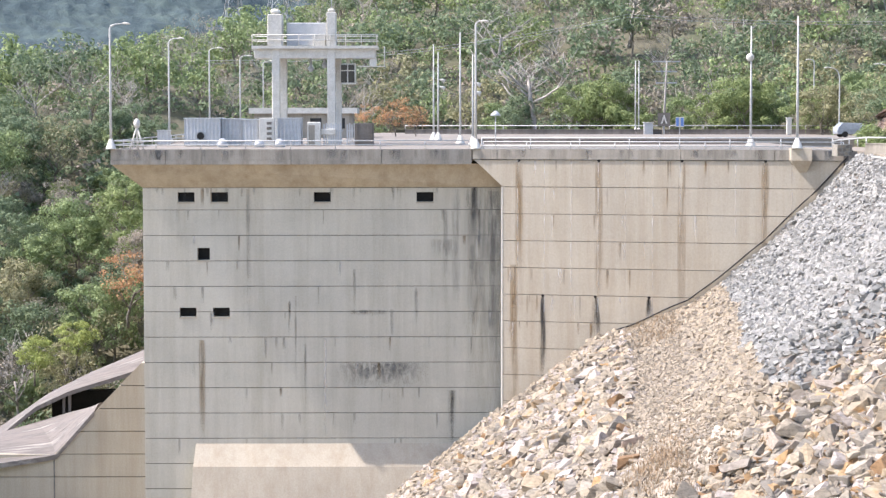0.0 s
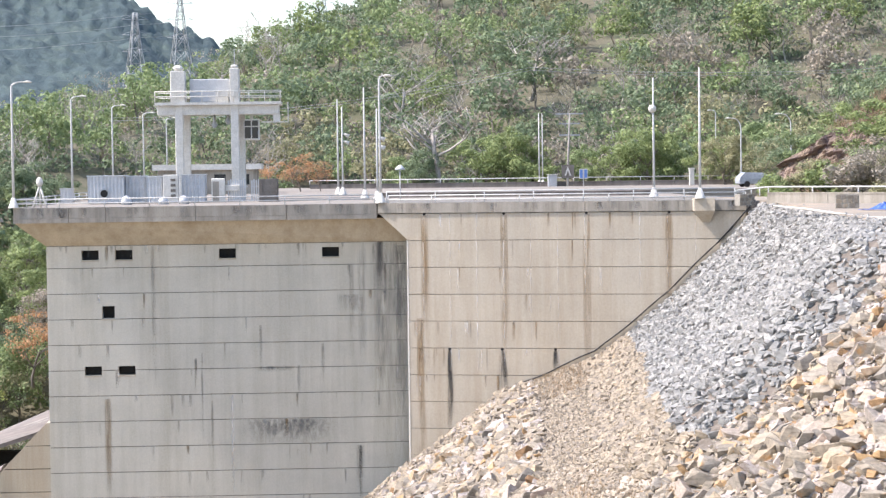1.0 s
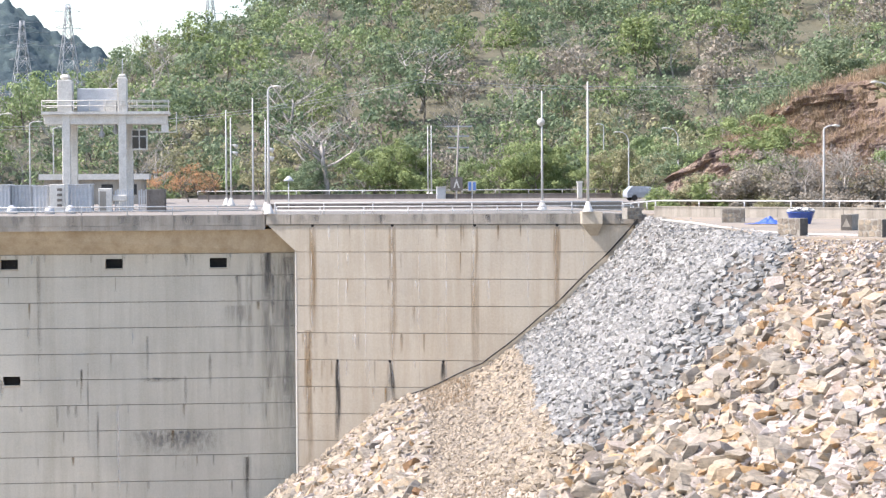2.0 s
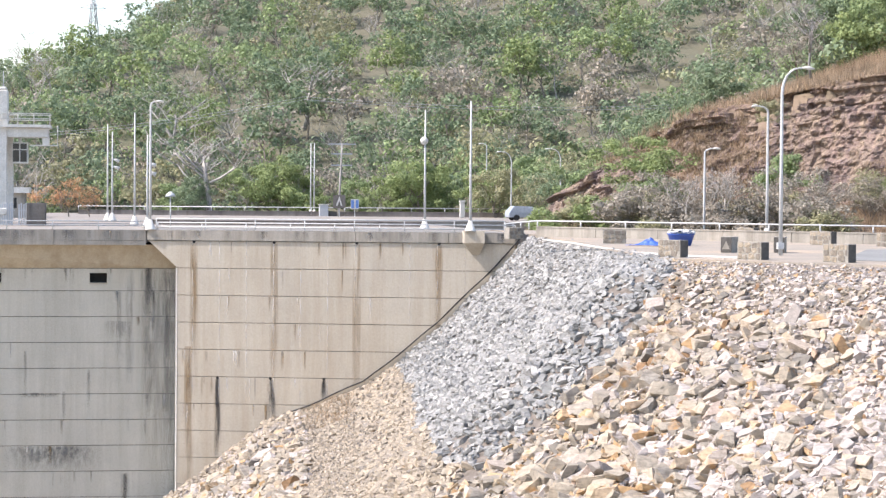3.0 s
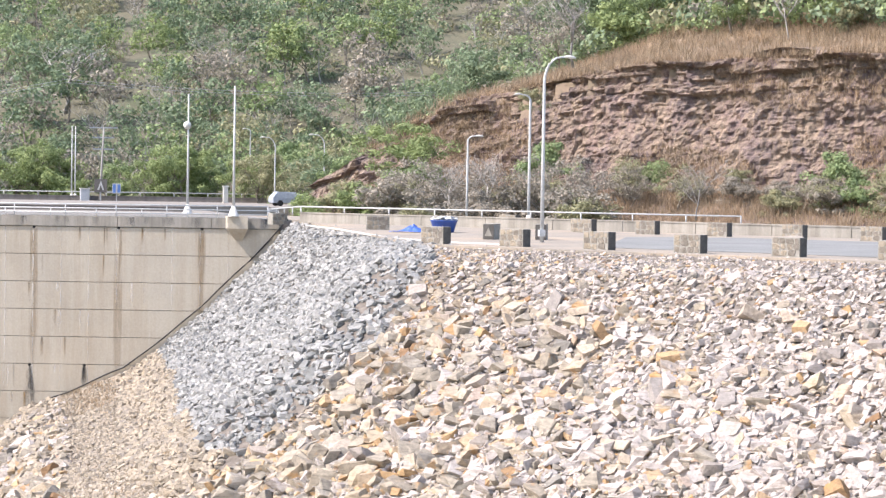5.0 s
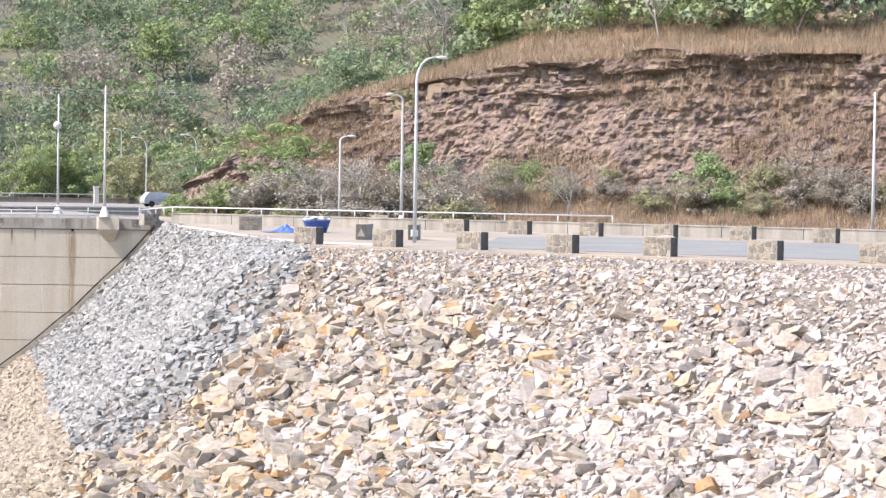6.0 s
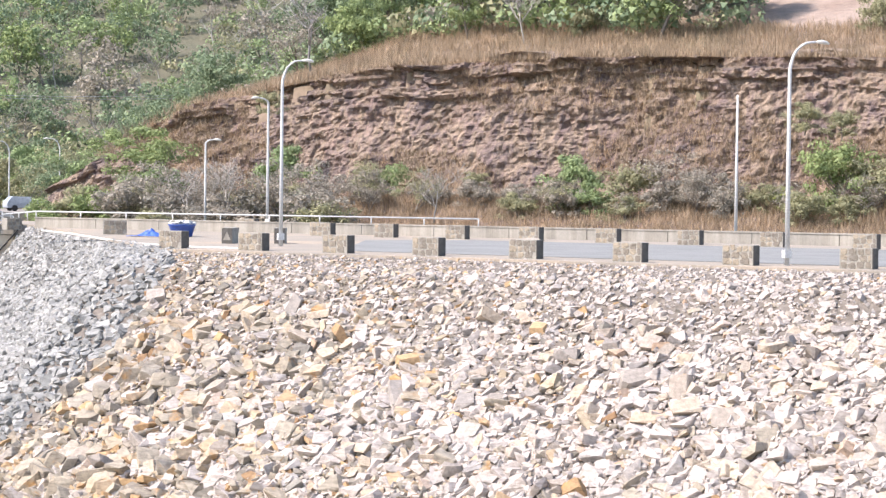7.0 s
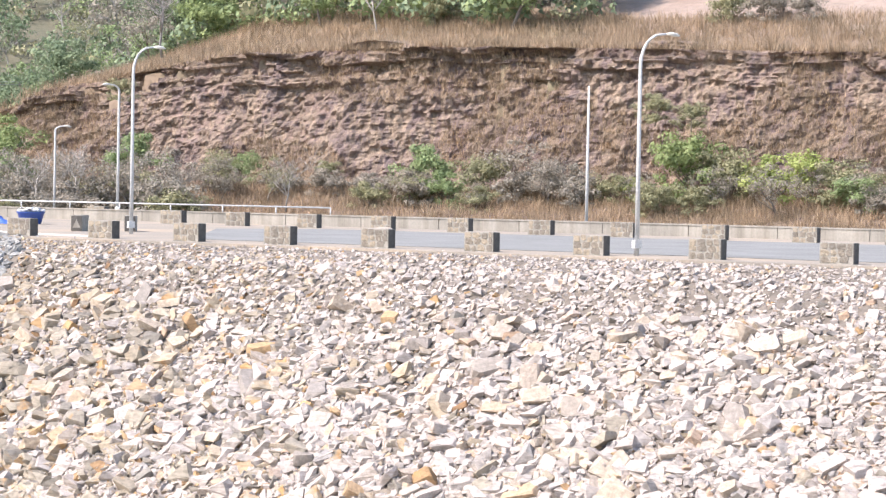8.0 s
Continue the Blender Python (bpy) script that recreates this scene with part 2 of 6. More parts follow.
# Far ridge foliage, with distance haze mixed into its blue-green colour.
HAZED_WOODS = noise_mat("hazed_woods", [(0.3, (0.03, 0.055, 0.065)), (0.5, (0.055, 0.085, 0.09)), (0.7, (0.085, 0.12, 0.105))], 0.05, 1.0, 0.22, 4.0)
TAN_ROCK = rock_mat("tan_rock", [(0.0, (0.294, 0.263, 0.216)), (0.2, (0.383, 0.330, 0.254)), (0.38, (0.240, 0.218, 0.187)), (0.55, (0.410, 0.334, 0.233)), (0.68, (0.187, 0.174, 0.154)),
                                 (0.8, (0.392, 0.348, 0.287)), (0.93, (0.401, 0.267, 0.137)), (1.0, (0.240, 0.147, 0.083))], (0.419, 0.241, 0.096), 0.60)
PALE_ROCK = rock_mat("pale_rock", [(0.0, (0.42, 0.375, 0.34)), (0.3, (0.475, 0.42, 0.38)), (0.5, (0.37, 0.335, 0.31)), (0.68, (0.465, 0.40, 0.34)), (0.8, (0.29, 0.272, 0.26)),
                                   (0.92, (0.49, 0.435, 0.395)), (1.0, (0.40, 0.285, 0.20))], (0.46, 0.335, 0.21), 0.64)
GREY_ROCK = rock_mat("grey_rock", [(0.0, (0.190, 0.194, 0.185)), (0.3, (0.311, 0.308, 0.294)), (0.55, (0.241, 0.243, 0.237)), (0.8, (0.411, 0.404, 0.380)), (1.0, (0.161, 0.167, 0.163))], (0.441, 0.411, 0.365), 0.64, 5.0)
BEIGE_ROCK = rock_mat("beige_rock", [(0.0, (0.301, 0.262, 0.203)), (0.35, (0.382, 0.321, 0.241)), (0.6, (0.252, 0.221, 0.179)), (0.8, (0.365, 0.309, 0.237)), (1.0, (0.211, 0.188, 0.161))], (0.389, 0.258, 0.126), 0.64)
BENCH_GRAVEL = noise_mat("bench_gravel", [(0.3, (0.25, 0.215, 0.175)), (0.5, (0.37, 0.32, 0.26)), (0.7, (0.45, 0.39, 0.32))], 0.9, 0.95, 9.0, 0.12)
TAN_STONE = varied_mat("tan_stone", [(0.0, (0.36, 0.31, 0.265)), (0.4, (0.48, 0.40, 0.31)), (0.7, (0.27, 0.245, 0.225)), (0.85, (0.46, 0.40, 0.345)), (1.0, (0.47, 0.30, 0.14))], 0.85, 2.6, False)
LIME = stain_mat("lime_wash", (0.72, 0.69, 0.64), 0.7, 2.5, 0.3)
RUST = stain_mat("rust_wash", (0.27, 0.18, 0.09), 0.7, 2.2, 0.14)
SOOT = stain_mat("black_wash", (0.045, 0.044, 0.044), 0.85, 2.8, 0.2)
GREY_WASH = stain_mat("grey_wash", (0.22, 0.21, 0.195), 0.42, 2.8, 0.35)
LICHEN = stain_mat("speckled_wash", (0.17, 0.17, 0.16), 0.75, 3.2, 1.8)
GALVANISED = noise_mat("galvanised_sheet", [(0.3, (0.40, 0.42, 0.44)), (0.7, (0.54, 0.55, 0.56))], 1.0, 0.5, 10, 0.004)
BLUE_PLASTIC = noise_mat("blue_plastic", [(0.3, (0.018, 0.05, 0.22)), (0.7, (0.03, 0.08, 0.31))], 2.0, 0.4, 6, 0.004)
BLUE_TARP = noise_mat("blue_tarpaulin", [(0.3, (0.03, 0.085, 0.36)), (0.7, (0.06, 0.14, 0.46))], 3.0, 0.5, 9, 0.02)
BROWN_PAINT = noise_mat("brown_steel", [(0.3, (0.13, 0.115, 0.10)), (0.7, (0.20, 0.18, 0.16))], 1.0)
STEEL = noise_mat("lattice_steel", [(0.3, (0.30, 0.32, 0.33)), (0.7, (0.42, 0.43, 0.44))], 0.5, 0.6)
WEATHERED = concrete_mat("weathered_slab", (0.23, 0.205, 0.185), (0.125, 0.115, 0.108), (0.45, 0.42, 0.40))
GLASS_DARK = noise_mat("dark_window_glass", [(0.3, (0.02, 0.022, 0.025)), (0.7, (0.04, 0.042, 0.045))], 0.5, 0.12, 4, 0)
CAR_PAINT = noise_mat("silver_car_paint", [(0.3, (0.31, 0.34, 0.38)), (0.7, (0.38, 0.41, 0.45))], 0.5, 0.3, 4, 0)
RUBBER = noise_mat("rubber", [(0.3, (0.02, 0.02, 0.02)), (0.7, (0.035, 0.035, 0.035))], 3)
CABLE = noise_mat("cable", [(0.3, (0.03, 0.03, 0.03)), (0.7, (0.05, 0.05, 0.05))], 3)
BLUE_SIGN = noise_mat("blue_sign", [(0.3, (0.12, 0.22, 0.50)), (0.7, (0.16, 0.28, 0.58))], 3)


def cliff_mat():
    """Bedded purple-brown rock, stained, with dried growth hanging down it."""
    m, n, k, b = node_mat("cliff_rock")
    p = stretched(n, k, 1, 1, 1)
    beds = noise_tex(n, k, stretched(n, k, 0.16, 0.16, 1.5), 1.0, 8, 0.72)
    r = ramp(n, [(0.3, (0.090, 0.075, 0.079)), (0.42, (0.211, 0.158, 0.147)), (0.52, (0.301, 0.229, 0.203)), (0.6, (0.150, 0.123, 0.125)), (0.72, (0.406, 0.319, 0.278))])
    k.new(beds.outputs["Fac"], r.inputs["Fac"])
    blotch = ramp(n, [(0.35, (0.72, 0.72, 0.76)), (0.65, (1.12, 1.05, 1.0))])
    k.new(noise_tex(n, k, p, 0.16, 6, 0.6).outputs["Fac"], blotch.inputs["Fac"])
    rock = mixed(n, k, r.outputs["Color"], blotch.outputs["Color"], 1.0, "MULTIPLY")
    dry = ramp(n, [(0.42, (0, 0, 0)), (0.56, (1, 1, 1))])
    k.new(noise_tex(n, k, stretched(n, k, 0.75, 0.75, 0.13), 1.0, 8, 0.7).outputs["Fac"], dry.inputs["Fac"])
    tone = ramp(n, [(0.3, (0.241, 0.180, 0.136)), (0.7, (0.429, 0.328, 0.241))])
    k.new(noise_tex(n, k, stretched(n, k, 3.2, 3.2, 0.9), 1.0).outputs["Fac"], tone.inputs["Fac"])
    c = mixed(n, k, rock, tone.outputs["Color"], dry.outputs["Color"])
    fine = noise_tex(n, k, p, 2.4, 9, 0.75)
    s = ramp(n, [(0.3, (0.55, 0.55, 0.55)), (0.7, (1.28, 1.28, 1.28))])
    k.new(fine.outputs["Fac"], s.inputs["Fac"])
    k.new(mixed(n, k, c, s.outputs["Color"], 1.0, "MULTIPLY"), b.inputs["Base Color"])
    b.inputs["Roughness"].default_value = 0.95
    bump(n, k, b, fine.outputs["Fac"], 0.9, 0.45)
    return m


CLIFF_ROCK = cliff_mat()

# ---- embankment ----
CREST = [(29.6, 162.9), (29.0, 150), (27.8, 135), (26.0, 118), (24.7, 105.5), (24.5, 103.4)]
END = Vector((24.5, 103.4, 0)) + NEAR_DIR * 100
CREST.append((END.x, END.y))
WALL_DIR = Vector((-1, SIDE_TILT, 0)).normalized()
OUTWARD = [WALL_DIR, Vector((-1, 0.12, 0)), Vector((-1, -0.03, 0)), Vector((-0.97, -0.24, 0)), Vector((-0.86, -0.5, 0)), -NEAR_OUT, -NEAR_OUT]
LENGTHS = [0.0]
for (xa, ya), (xb, yb) in zip(CREST, CREST[1:]):
    LENGTHS.append(LENGTHS[-1] + math.hypot(xb - xa, yb - ya))
S_RIDGE = LENGTHS[5]
CX, CY = np.array([c[0] for c in CREST]), np.array([c[1] for c in CREST])
OX, OY = np.array([v.x for v in OUTWARD]), np.array([v.y for v in OUTWARD])
LS = np.array(LENGTHS)
CREST_Z = -0.1
BERM_D, BERM_Z = np.array((0, 0.6, 2.9, 6.4, 12.0, 16.0, 18.6, 26.5, 46)), np.array((-0.35, -0.9, -3.6, -7.1, -11.5, -12.9, -13.8, -19.8, -35.5))
PLAIN_D, PLAIN_Z = np.array((0, 2.5, 45)), np.array((-0.2, -0.9, -34))


def slope_point(s, dist):
    """The bank's surface: s along the crest from the dam, dist outwards."""
    x, y = float(np.interp(s, LS, CX)), float(np.interp(s, LS, CY))
    o = Vector((float(np.interp(s, LS, OX)), float(np.interp(s, LS, OY)), 0)).normalized()
    f = min(max((s - S_RIDGE + 25) / 25, 0), 1)
    z = float(np.interp(dist, BERM_D, BERM_Z)) * (1 - f) + float(np.interp(dist, PLAIN_D, PLAIN_Z)) * f
    px, py = x + o.x * dist, y + o.y * dist
    z += 0.35 * noise.noise(Vector((px, py, 0)) * 0.22) * min(1, dist / 3)
    return Vector((px, py, z))


def bench_edges(s):
    """The level strip half way down: its inner and its outer edge."""
    return interp(s, (0, 20, 36, 56), (12.2, 12.7, 13.1, 14.3)), interp(s, (0, 33, 50, 56, 62), (16.6, 16.6, 17.7, 18.7, 19.5))


def build_bank():
    ss = [i * 1.5 for i in range(int(LENGTHS[-1] / 1.5))]
    ds = [0, 0.6, 1.5, 2.5] + [3.5 + i for i in range(42)]
    verts = [slope_point(s, d) for s in ss for d in ds]
    nd = len(ds)
    faces, slots = [], []
    for i in range(len(ss) - 1):
        a, b = bench_edges(ss[i])
        for j in range(nd - 1):
            faces.append((i * nd + j, i * nd + j + 1, (i + 1) * nd + j + 1, (i + 1) * nd + j))
            slots.append(1 if a - 2.5 < ds[j] < b and ss[i] < S_RIDGE else 0)
    ob = mesh_part("embankment", verts, faces, [GAP_SHADE_BED, BENCH_GRAVEL], mat_index=slots)
    return tagged(ob, "rockfill embankment of tan and grey rubble beside the dam", "embankment", kind="structure")


bank = build_bank()


def rock_mesh(seed, worn=True):
    """An angular slab of quarry stone: the hull of a flattened box with its corners broken off."""
    rnd = random.Random(seed)
    bm = bmesh.new()
    size = (rnd.uniform(1.0, 1.45), rnd.uniform(0.64, 0.95), rnd.uniform(0.36, 0.68))
    skew = (rnd.uniform(-0.35, 0.35), rnd.uniform(-0.35, 0.35))
    for i in range(8):
        c = [(1 if i >> b & 1 else -1) * rnd.uniform(0.62, 1.0) for b in range(3)]
        for axis in (range(3) if worn else (None,)):
            q = list(c)
            if axis is not None:
                if rnd.random() < 0.35:
                    continue
                q[axis] *= rnd.uniform(0.55, 0.85)
            else:
                q = [v * rnd.uniform(0.7, 1.0) for v in q]
            bm.verts.new((q[0] * size[0] + skew[0] * q[2] * size[2], q[1] * size[1] + skew[1] * q[2] * size[2], q[2] * size[2]))
    bmesh.ops.convex_hull(bm, input=bm.verts)
    for v in [v for v in bm.verts if not v.link_faces]:
        bm.verts.remove(v)
    bm.verts.index_update()
    co = np.array([tuple(v.co) for v in bm.verts])
    fa = [tuple(v.index for v in f.verts) for f in bm.faces]
    bm.free()
    return co, fa


ROCKS = [rock_mesh(i) for i in range(36)]
CHIPS = [rock_mesh(100 + i, False) for i in range(16)]


def scatter_rocks(name, spots, materials, label, seed, shapes=ROCKS):
    """spots: place, size, turn and material. All the stones joined."""
    vs, fs, mi, base = [], [], [], 0
    rnd = random.Random(seed)
    for p, size, m, slot in spots:
        co, fa = shapes[rnd.randrange(len(shapes))]
        vs.append(co @ np.array(m.to_3x3()).T * size + np.array(p))
        fs.extend([tuple(i + base for i in f) for f in fa])
        mi.extend([slot] * len(fa))
        base += len(co)
    ob = mesh_part(name, np.concatenate(vs).tolist(), fs, materials, bank, mat_index=mi)
    return tagged(ob, label, kind="stuff")


def rock_turn(rnd, s, lean, dip=0.42):
    """Slabs lie shingled on the slope, flatter than the slope itself, mostly with their length along it."""
    ox, oy = float(np.interp(s, LS, OX)), float(np.interp(s, LS, OY))
    axis = Vector((-oy, ox, 0)).normalized()
    lay = Matrix.Rotation(dip + rnd.gauss(0, lean), 4, axis)
    along = math.atan2(axis.y, axis.x) + rnd.gauss(0.5, 0.75)
    return lay @ Euler((rnd.gauss(0, lean), rnd.gauss(0, lean), along)).to_matrix().to_4x4()


def rock_spots(s0, s1, d0, d1, count, lo, hi, seed, power=2.0, lean=0.3, slot_of=None, keep=None, grow=(0.40, 9.0), dip=0.38):
    """Stones at chance places; towards the crest they get smaller."""
    rnd = random.Random(seed)
    out = []
    for _ in range(count):
        s, d = rnd.uniform(s0, s1), rnd.uniform(d0, d1)
        if d > seen_depth(s) or keep and not keep(s, d):
            continue
        size = (lo + (hi - lo) * rnd.random() ** power) * (grow[0] + (1 - grow[0]) * min(1, max(d, 0) / grow[1]))
        p = slope_point(s, d)
        out.append((p + Vector((0, 0, size * 0.14)), size, rock_turn(rnd, s, lean, dip), slot_of(rnd, s, d) if slot_of else 0))
    return out


def seen_depth(s):
    """How far down the loose stones are laid; below that the bed is bare."""
    return interp(s - S_RIDGE, (-60, -20, 0, 6, 12, 42), (36, 25, 20, 18.5, 16, 12))


def ridge_line(d):
    """Where the tan dumped rock ends and the placed grey stone begins."""
    return S_RIDGE + interp(d, (0, 3, 5.75, 8, 9.75, 11.5, 13.5, 15.5, 20), (1.6, 3.4, 3.6, 3.3, 2.9, 2.0, 1.2, -0.2, -0.6))


def is_tan(s, d):
    return s > ridge_line(d) + 0.8 * noise.noise(Vector((s * 0.4, d * 0.4, 2)))


def is_grey(s, d):
    return not is_tan(s, d) and d < interp(s, (0, 26, 50, 59), (9.4, 9.8, 11.0, 12.4)) + 0.5 * noise.noise(Vector((s * 0.3, 3, 0)))


def is_beige(s, d):
    return not is_tan(s, d) and not is_grey(s, d) and d < bench_edges(s)[0] + 0.4


def is_bench(s, d):
    a, b = bench_edges(s)
    return not is_tan(s, d) and a - 0.2 < d < b + 0.6


def is_outer(s, d):
    return s < S_RIDGE + 1 and not is_tan(s, d) and d > bench_edges(s)[1] - 0.3


def tan_slot(rnd, s, d):
    return 1 if rnd.random() < interp(s - d * 0.6, (S_RIDGE - 6, S_RIDGE + 4, S_RIDGE + 24), (0.10, 0.5, 0.9)) else 0


def outer_slot(rnd, s, d):
    return 1 if rnd.random() < 0.2 else 0


NEAR_END = S_RIDGE + 45
scatter_rocks("rubble", rock_spots(S_RIDGE - 2, NEAR_END, -0.9, 20, 29000, 0.10, 0.25, 1, 1.3, 0.42, tan_slot, is_tan), [TAN_ROCK, PALE_ROCK], "broken tan and buff quarry rubble", 11)
scatter_rocks("boulders", rock_spots(S_RIDGE - 2, NEAR_END, 2.0, 20, 4200, 0.21, 0.48, 4, 2.4, 0.40, tan_slot, is_tan), [TAN_ROCK, PALE_ROCK], "large broken tan quarry rocks", 12)
scatter_rocks("ridge_boulders", rock_spots(S_RIDGE - 2, S_RIDGE + 15, 4, 20, 430, 0.32, 0.60, 8, 1.6, 0.45, None, is_tan), [TAN_ROCK], "big tan and rust-stained rocks along the ridge", 17)
scatter_rocks("grit", rock_spots(S_RIDGE - 2, NEAR_END, -1.1, 18, 9000, 0.06, 0.14, 6, 1.0, 0.6, tan_slot, is_tan), [TAN_ROCK, PALE_ROCK], "small tan stone chips between the rocks", 16, CHIPS)
scatter_rocks("riprap", rock_spots(0.3, S_RIDGE + 5, -0.8, 13.5, 19000, 0.11, 0.27, 2, 1.6, 0.40, None, is_grey, (0.75, 4.0), 0.5), [GREY_ROCK], "grey placed riprap stones", 13)
scatter_rocks("beige_rubble", rock_spots(0.3, S_RIDGE + 1, 9, 15, 9000, 0.13, 0.27, 3, 1.6, 0.35, None, is_beige, (1.0, 1.0), 0.5), [BEIGE_ROCK], "small beige rubble stones", 14)
scatter_rocks("bench_chips", rock_spots(0.3, S_RIDGE + 1, 12, 20, 22000, 0.05, 0.15, 5, 2.2, 0.45, None, is_bench, (1.0, 1.0), 0.15), [BEIGE_ROCK], "fine beige stone chips on the level strip", 18, CHIPS)
scatter_rocks("outer_rubble", rock_spots(0.3, S_RIDGE + 1, 16, 36, 17000, 0.11, 0.33, 7, 1.9, 0.35, outer_slot, is_outer, (1.0, 1.0)), [BEIGE_ROCK, PALE_ROCK], "pale broken rubble on the lower slope", 15)
scatter_rocks("outer_boulders", rock_spots(10, S_RIDGE + 1, 16.5, 30, 700, 0.32, 0.62, 9, 1.8, 0.35, outer_slot, is_outer, (1.0, 1.0)), [TAN_ROCK, PALE_ROCK], "big pale rocks on the lower slope", 19)

# ---- ground and hills ----
CREST_AZ = [-60, -12, -8, -4, -2, 0, 2, 5, 10, 20, 60]
CREST_EL = [0.3, -0.2, 0.3, 1.1, 2.1, 2.9, 4.2, 6.5, 8, 8, 8]
CLIFF_A = (-175, -141, -137, -131, -126.5, -120.5, -111, -99, -80, -47, -20, 30)
CLIFF_TOP = (-1.5, -1.2, 1.8, 5.0, 7.5, 10.0, 11.7, 13.3, 13.7, 13.0, 13.0, 12.0)
CLIFF_N = 163.0


def land(x, y):
    r, az = math.hypot(x, y), math.degrees(math.atan2(x, y))
    across, along = x * AWAY.x + y * AWAY.y, x * ROAD.x + y * ROAD.y
    z = -32.0
    if abs(az) <= 75 and r > 120:
        left = min(max((-22.3 - x) / interp(r, (285, 345), (1.6, 34)), 0), 1)
        start = interp(az, (-6, 12, 40), (305, 300, 260))
        foot = -2.0 - 27 * left
        hill = -2.0 + max(0, r - start) * interp(az, (-6, 0, 12, 30), (0.2, 0.24, 0.3, 0.34))
        hill = hill * (1 - left) + (-29 + max(0, r - 214) * 0.33) * left
        if -142 < along < 40 and across > CLIFF_N + 4:
            top = interp(along, CLIFF_A, CLIFF_TOP)
            hill = max(hill, top + (across - CLIFF_N - 6) * interp(along, (-130, -110), (0.15, 0.3)))
        cap = EYE + r * math.tan(radians(interp(az, CREST_AZ, CREST_EL)))
        hill = min(hill, cap)
        hill = max(hill, foot) + 1.2 * noise.noise(Vector((x, y, 0)) * 0.02)
        if r > 720:
            hill -= (r - 720) * 0.2
        hill = max(hill, -32)
        if az < 9.4:
            back = min(max((y - 204) / 4, 0), 1)
        else:
            back = min(max((across - 119) / 4, 0), 1, max(0, (y - side_y(x) - 3) / 4) if x < 33 else 1)
        z = -32 * (1 - back) + hill * back
    if r < 55:
        z = max(z, 1.0 - 0.62 * r)
    return z


def bare_spur(az, over):
    """The bare pink slope above the near end of the cutting."""
    return az > 29.3 - 0.05 * over + 0.8 * noise.noise(Vector((over * 0.08, az, 0))) and -2 < over < 90


def build_ground():
    azs = [-180 + 10 * i for i in range(16)] + [-20 + 0.4 * i for i in range(163)] + [46 + 9 * i for i in range(15)]
    rs = [0.01, 5, 15, 30, 55, 80, 100, 115] + [120 + 2.0 * i for i in range(75)] + [270 + 10 * i for i in range(46)] + [760, 900, 1300, 2500, 4500]
    verts, faces, slots = [], [], []
    for a in azs:
        for r in rs:
            x, y = r * math.sin(radians(a)), r * math.cos(radians(a))
            verts.append((x, y, land(x, y)))
    nr, na = len(rs), len(azs)
    faces.append([i * nr for i in range(na)][::-1])
    slots.append(1)
    for i in range(na):
        for j in range(nr - 1):
            faces.append((i * nr + j, i * nr + j + 1, ((i + 1) % na) * nr + j + 1, ((i + 1) % na) * nr + j))
            x, y = rs[j] * math.sin(radians(azs[i])), rs[j] * math.cos(radians(azs[i]))
            over = x * AWAY.x + y * AWAY.y - CLIFF_N
            if rs[j] < 165 or abs(azs[i]) > 60:
                slots.append(1)
            elif bare_spur(azs[i], over):
                slots.append(3)
            else:
                slots.append(2 if 12 < azs[i] and -2 < over < 27 + 8 * noise.noise(Vector((x, y, 0)) * 0.05) else 0)
    ob = mesh_part("ground", verts, faces, [SOIL, BOUNCE_GRAVEL, DRY_SOIL, PINK_SOIL], smooth=True, mat_index=slots)
    return tagged(ob, "dry wooded hillside with brown undergrowth", "ground", kind="structure")


build_ground()


def build_far_hill():
    verts, faces = [], []
    n, rows = 520, 60
    for i in range(n):
        az = -32 + 46 * i / (n - 1)
        top = interp(az, (-32, -14, -7.4, -5.3, -4.4, -3.5, -1.5, 3, 14), (7.5, 6.4, 4.5, 4.1, 3.5, 3.1, 2.5, 1.5, 0.5))
        for j in range(rows):
            f = j / (rows - 1)
            r = 1000 + 500 * f
            x, y = r * math.sin(radians(az)), r * math.cos(radians(az))
            h = EYE + r * math.tan(radians(top)) * f
            h += (noise.fractal(Vector((x, y, h)) * 0.02, 1, 2, 3) * 6 + abs(noise.noise(Vector((x, y, h)) * 0.13)) * 9) * (0.3 + f * 0.7)
            verts.append((x, y, h if j else -32))
    for i in range(n - 1):
        for j in range(rows - 1):
            faces.append((i * rows + j, (i + 1) * rows + j, (i + 1) * rows + j + 1, i * rows + j + 1))
    tagged(mesh_part("backdrop", verts, faces, HAZED_WOODS, smooth=True), "wooded ridge tinted blue-green for distance haze", "hill", kind="structure")


build_far_hill()


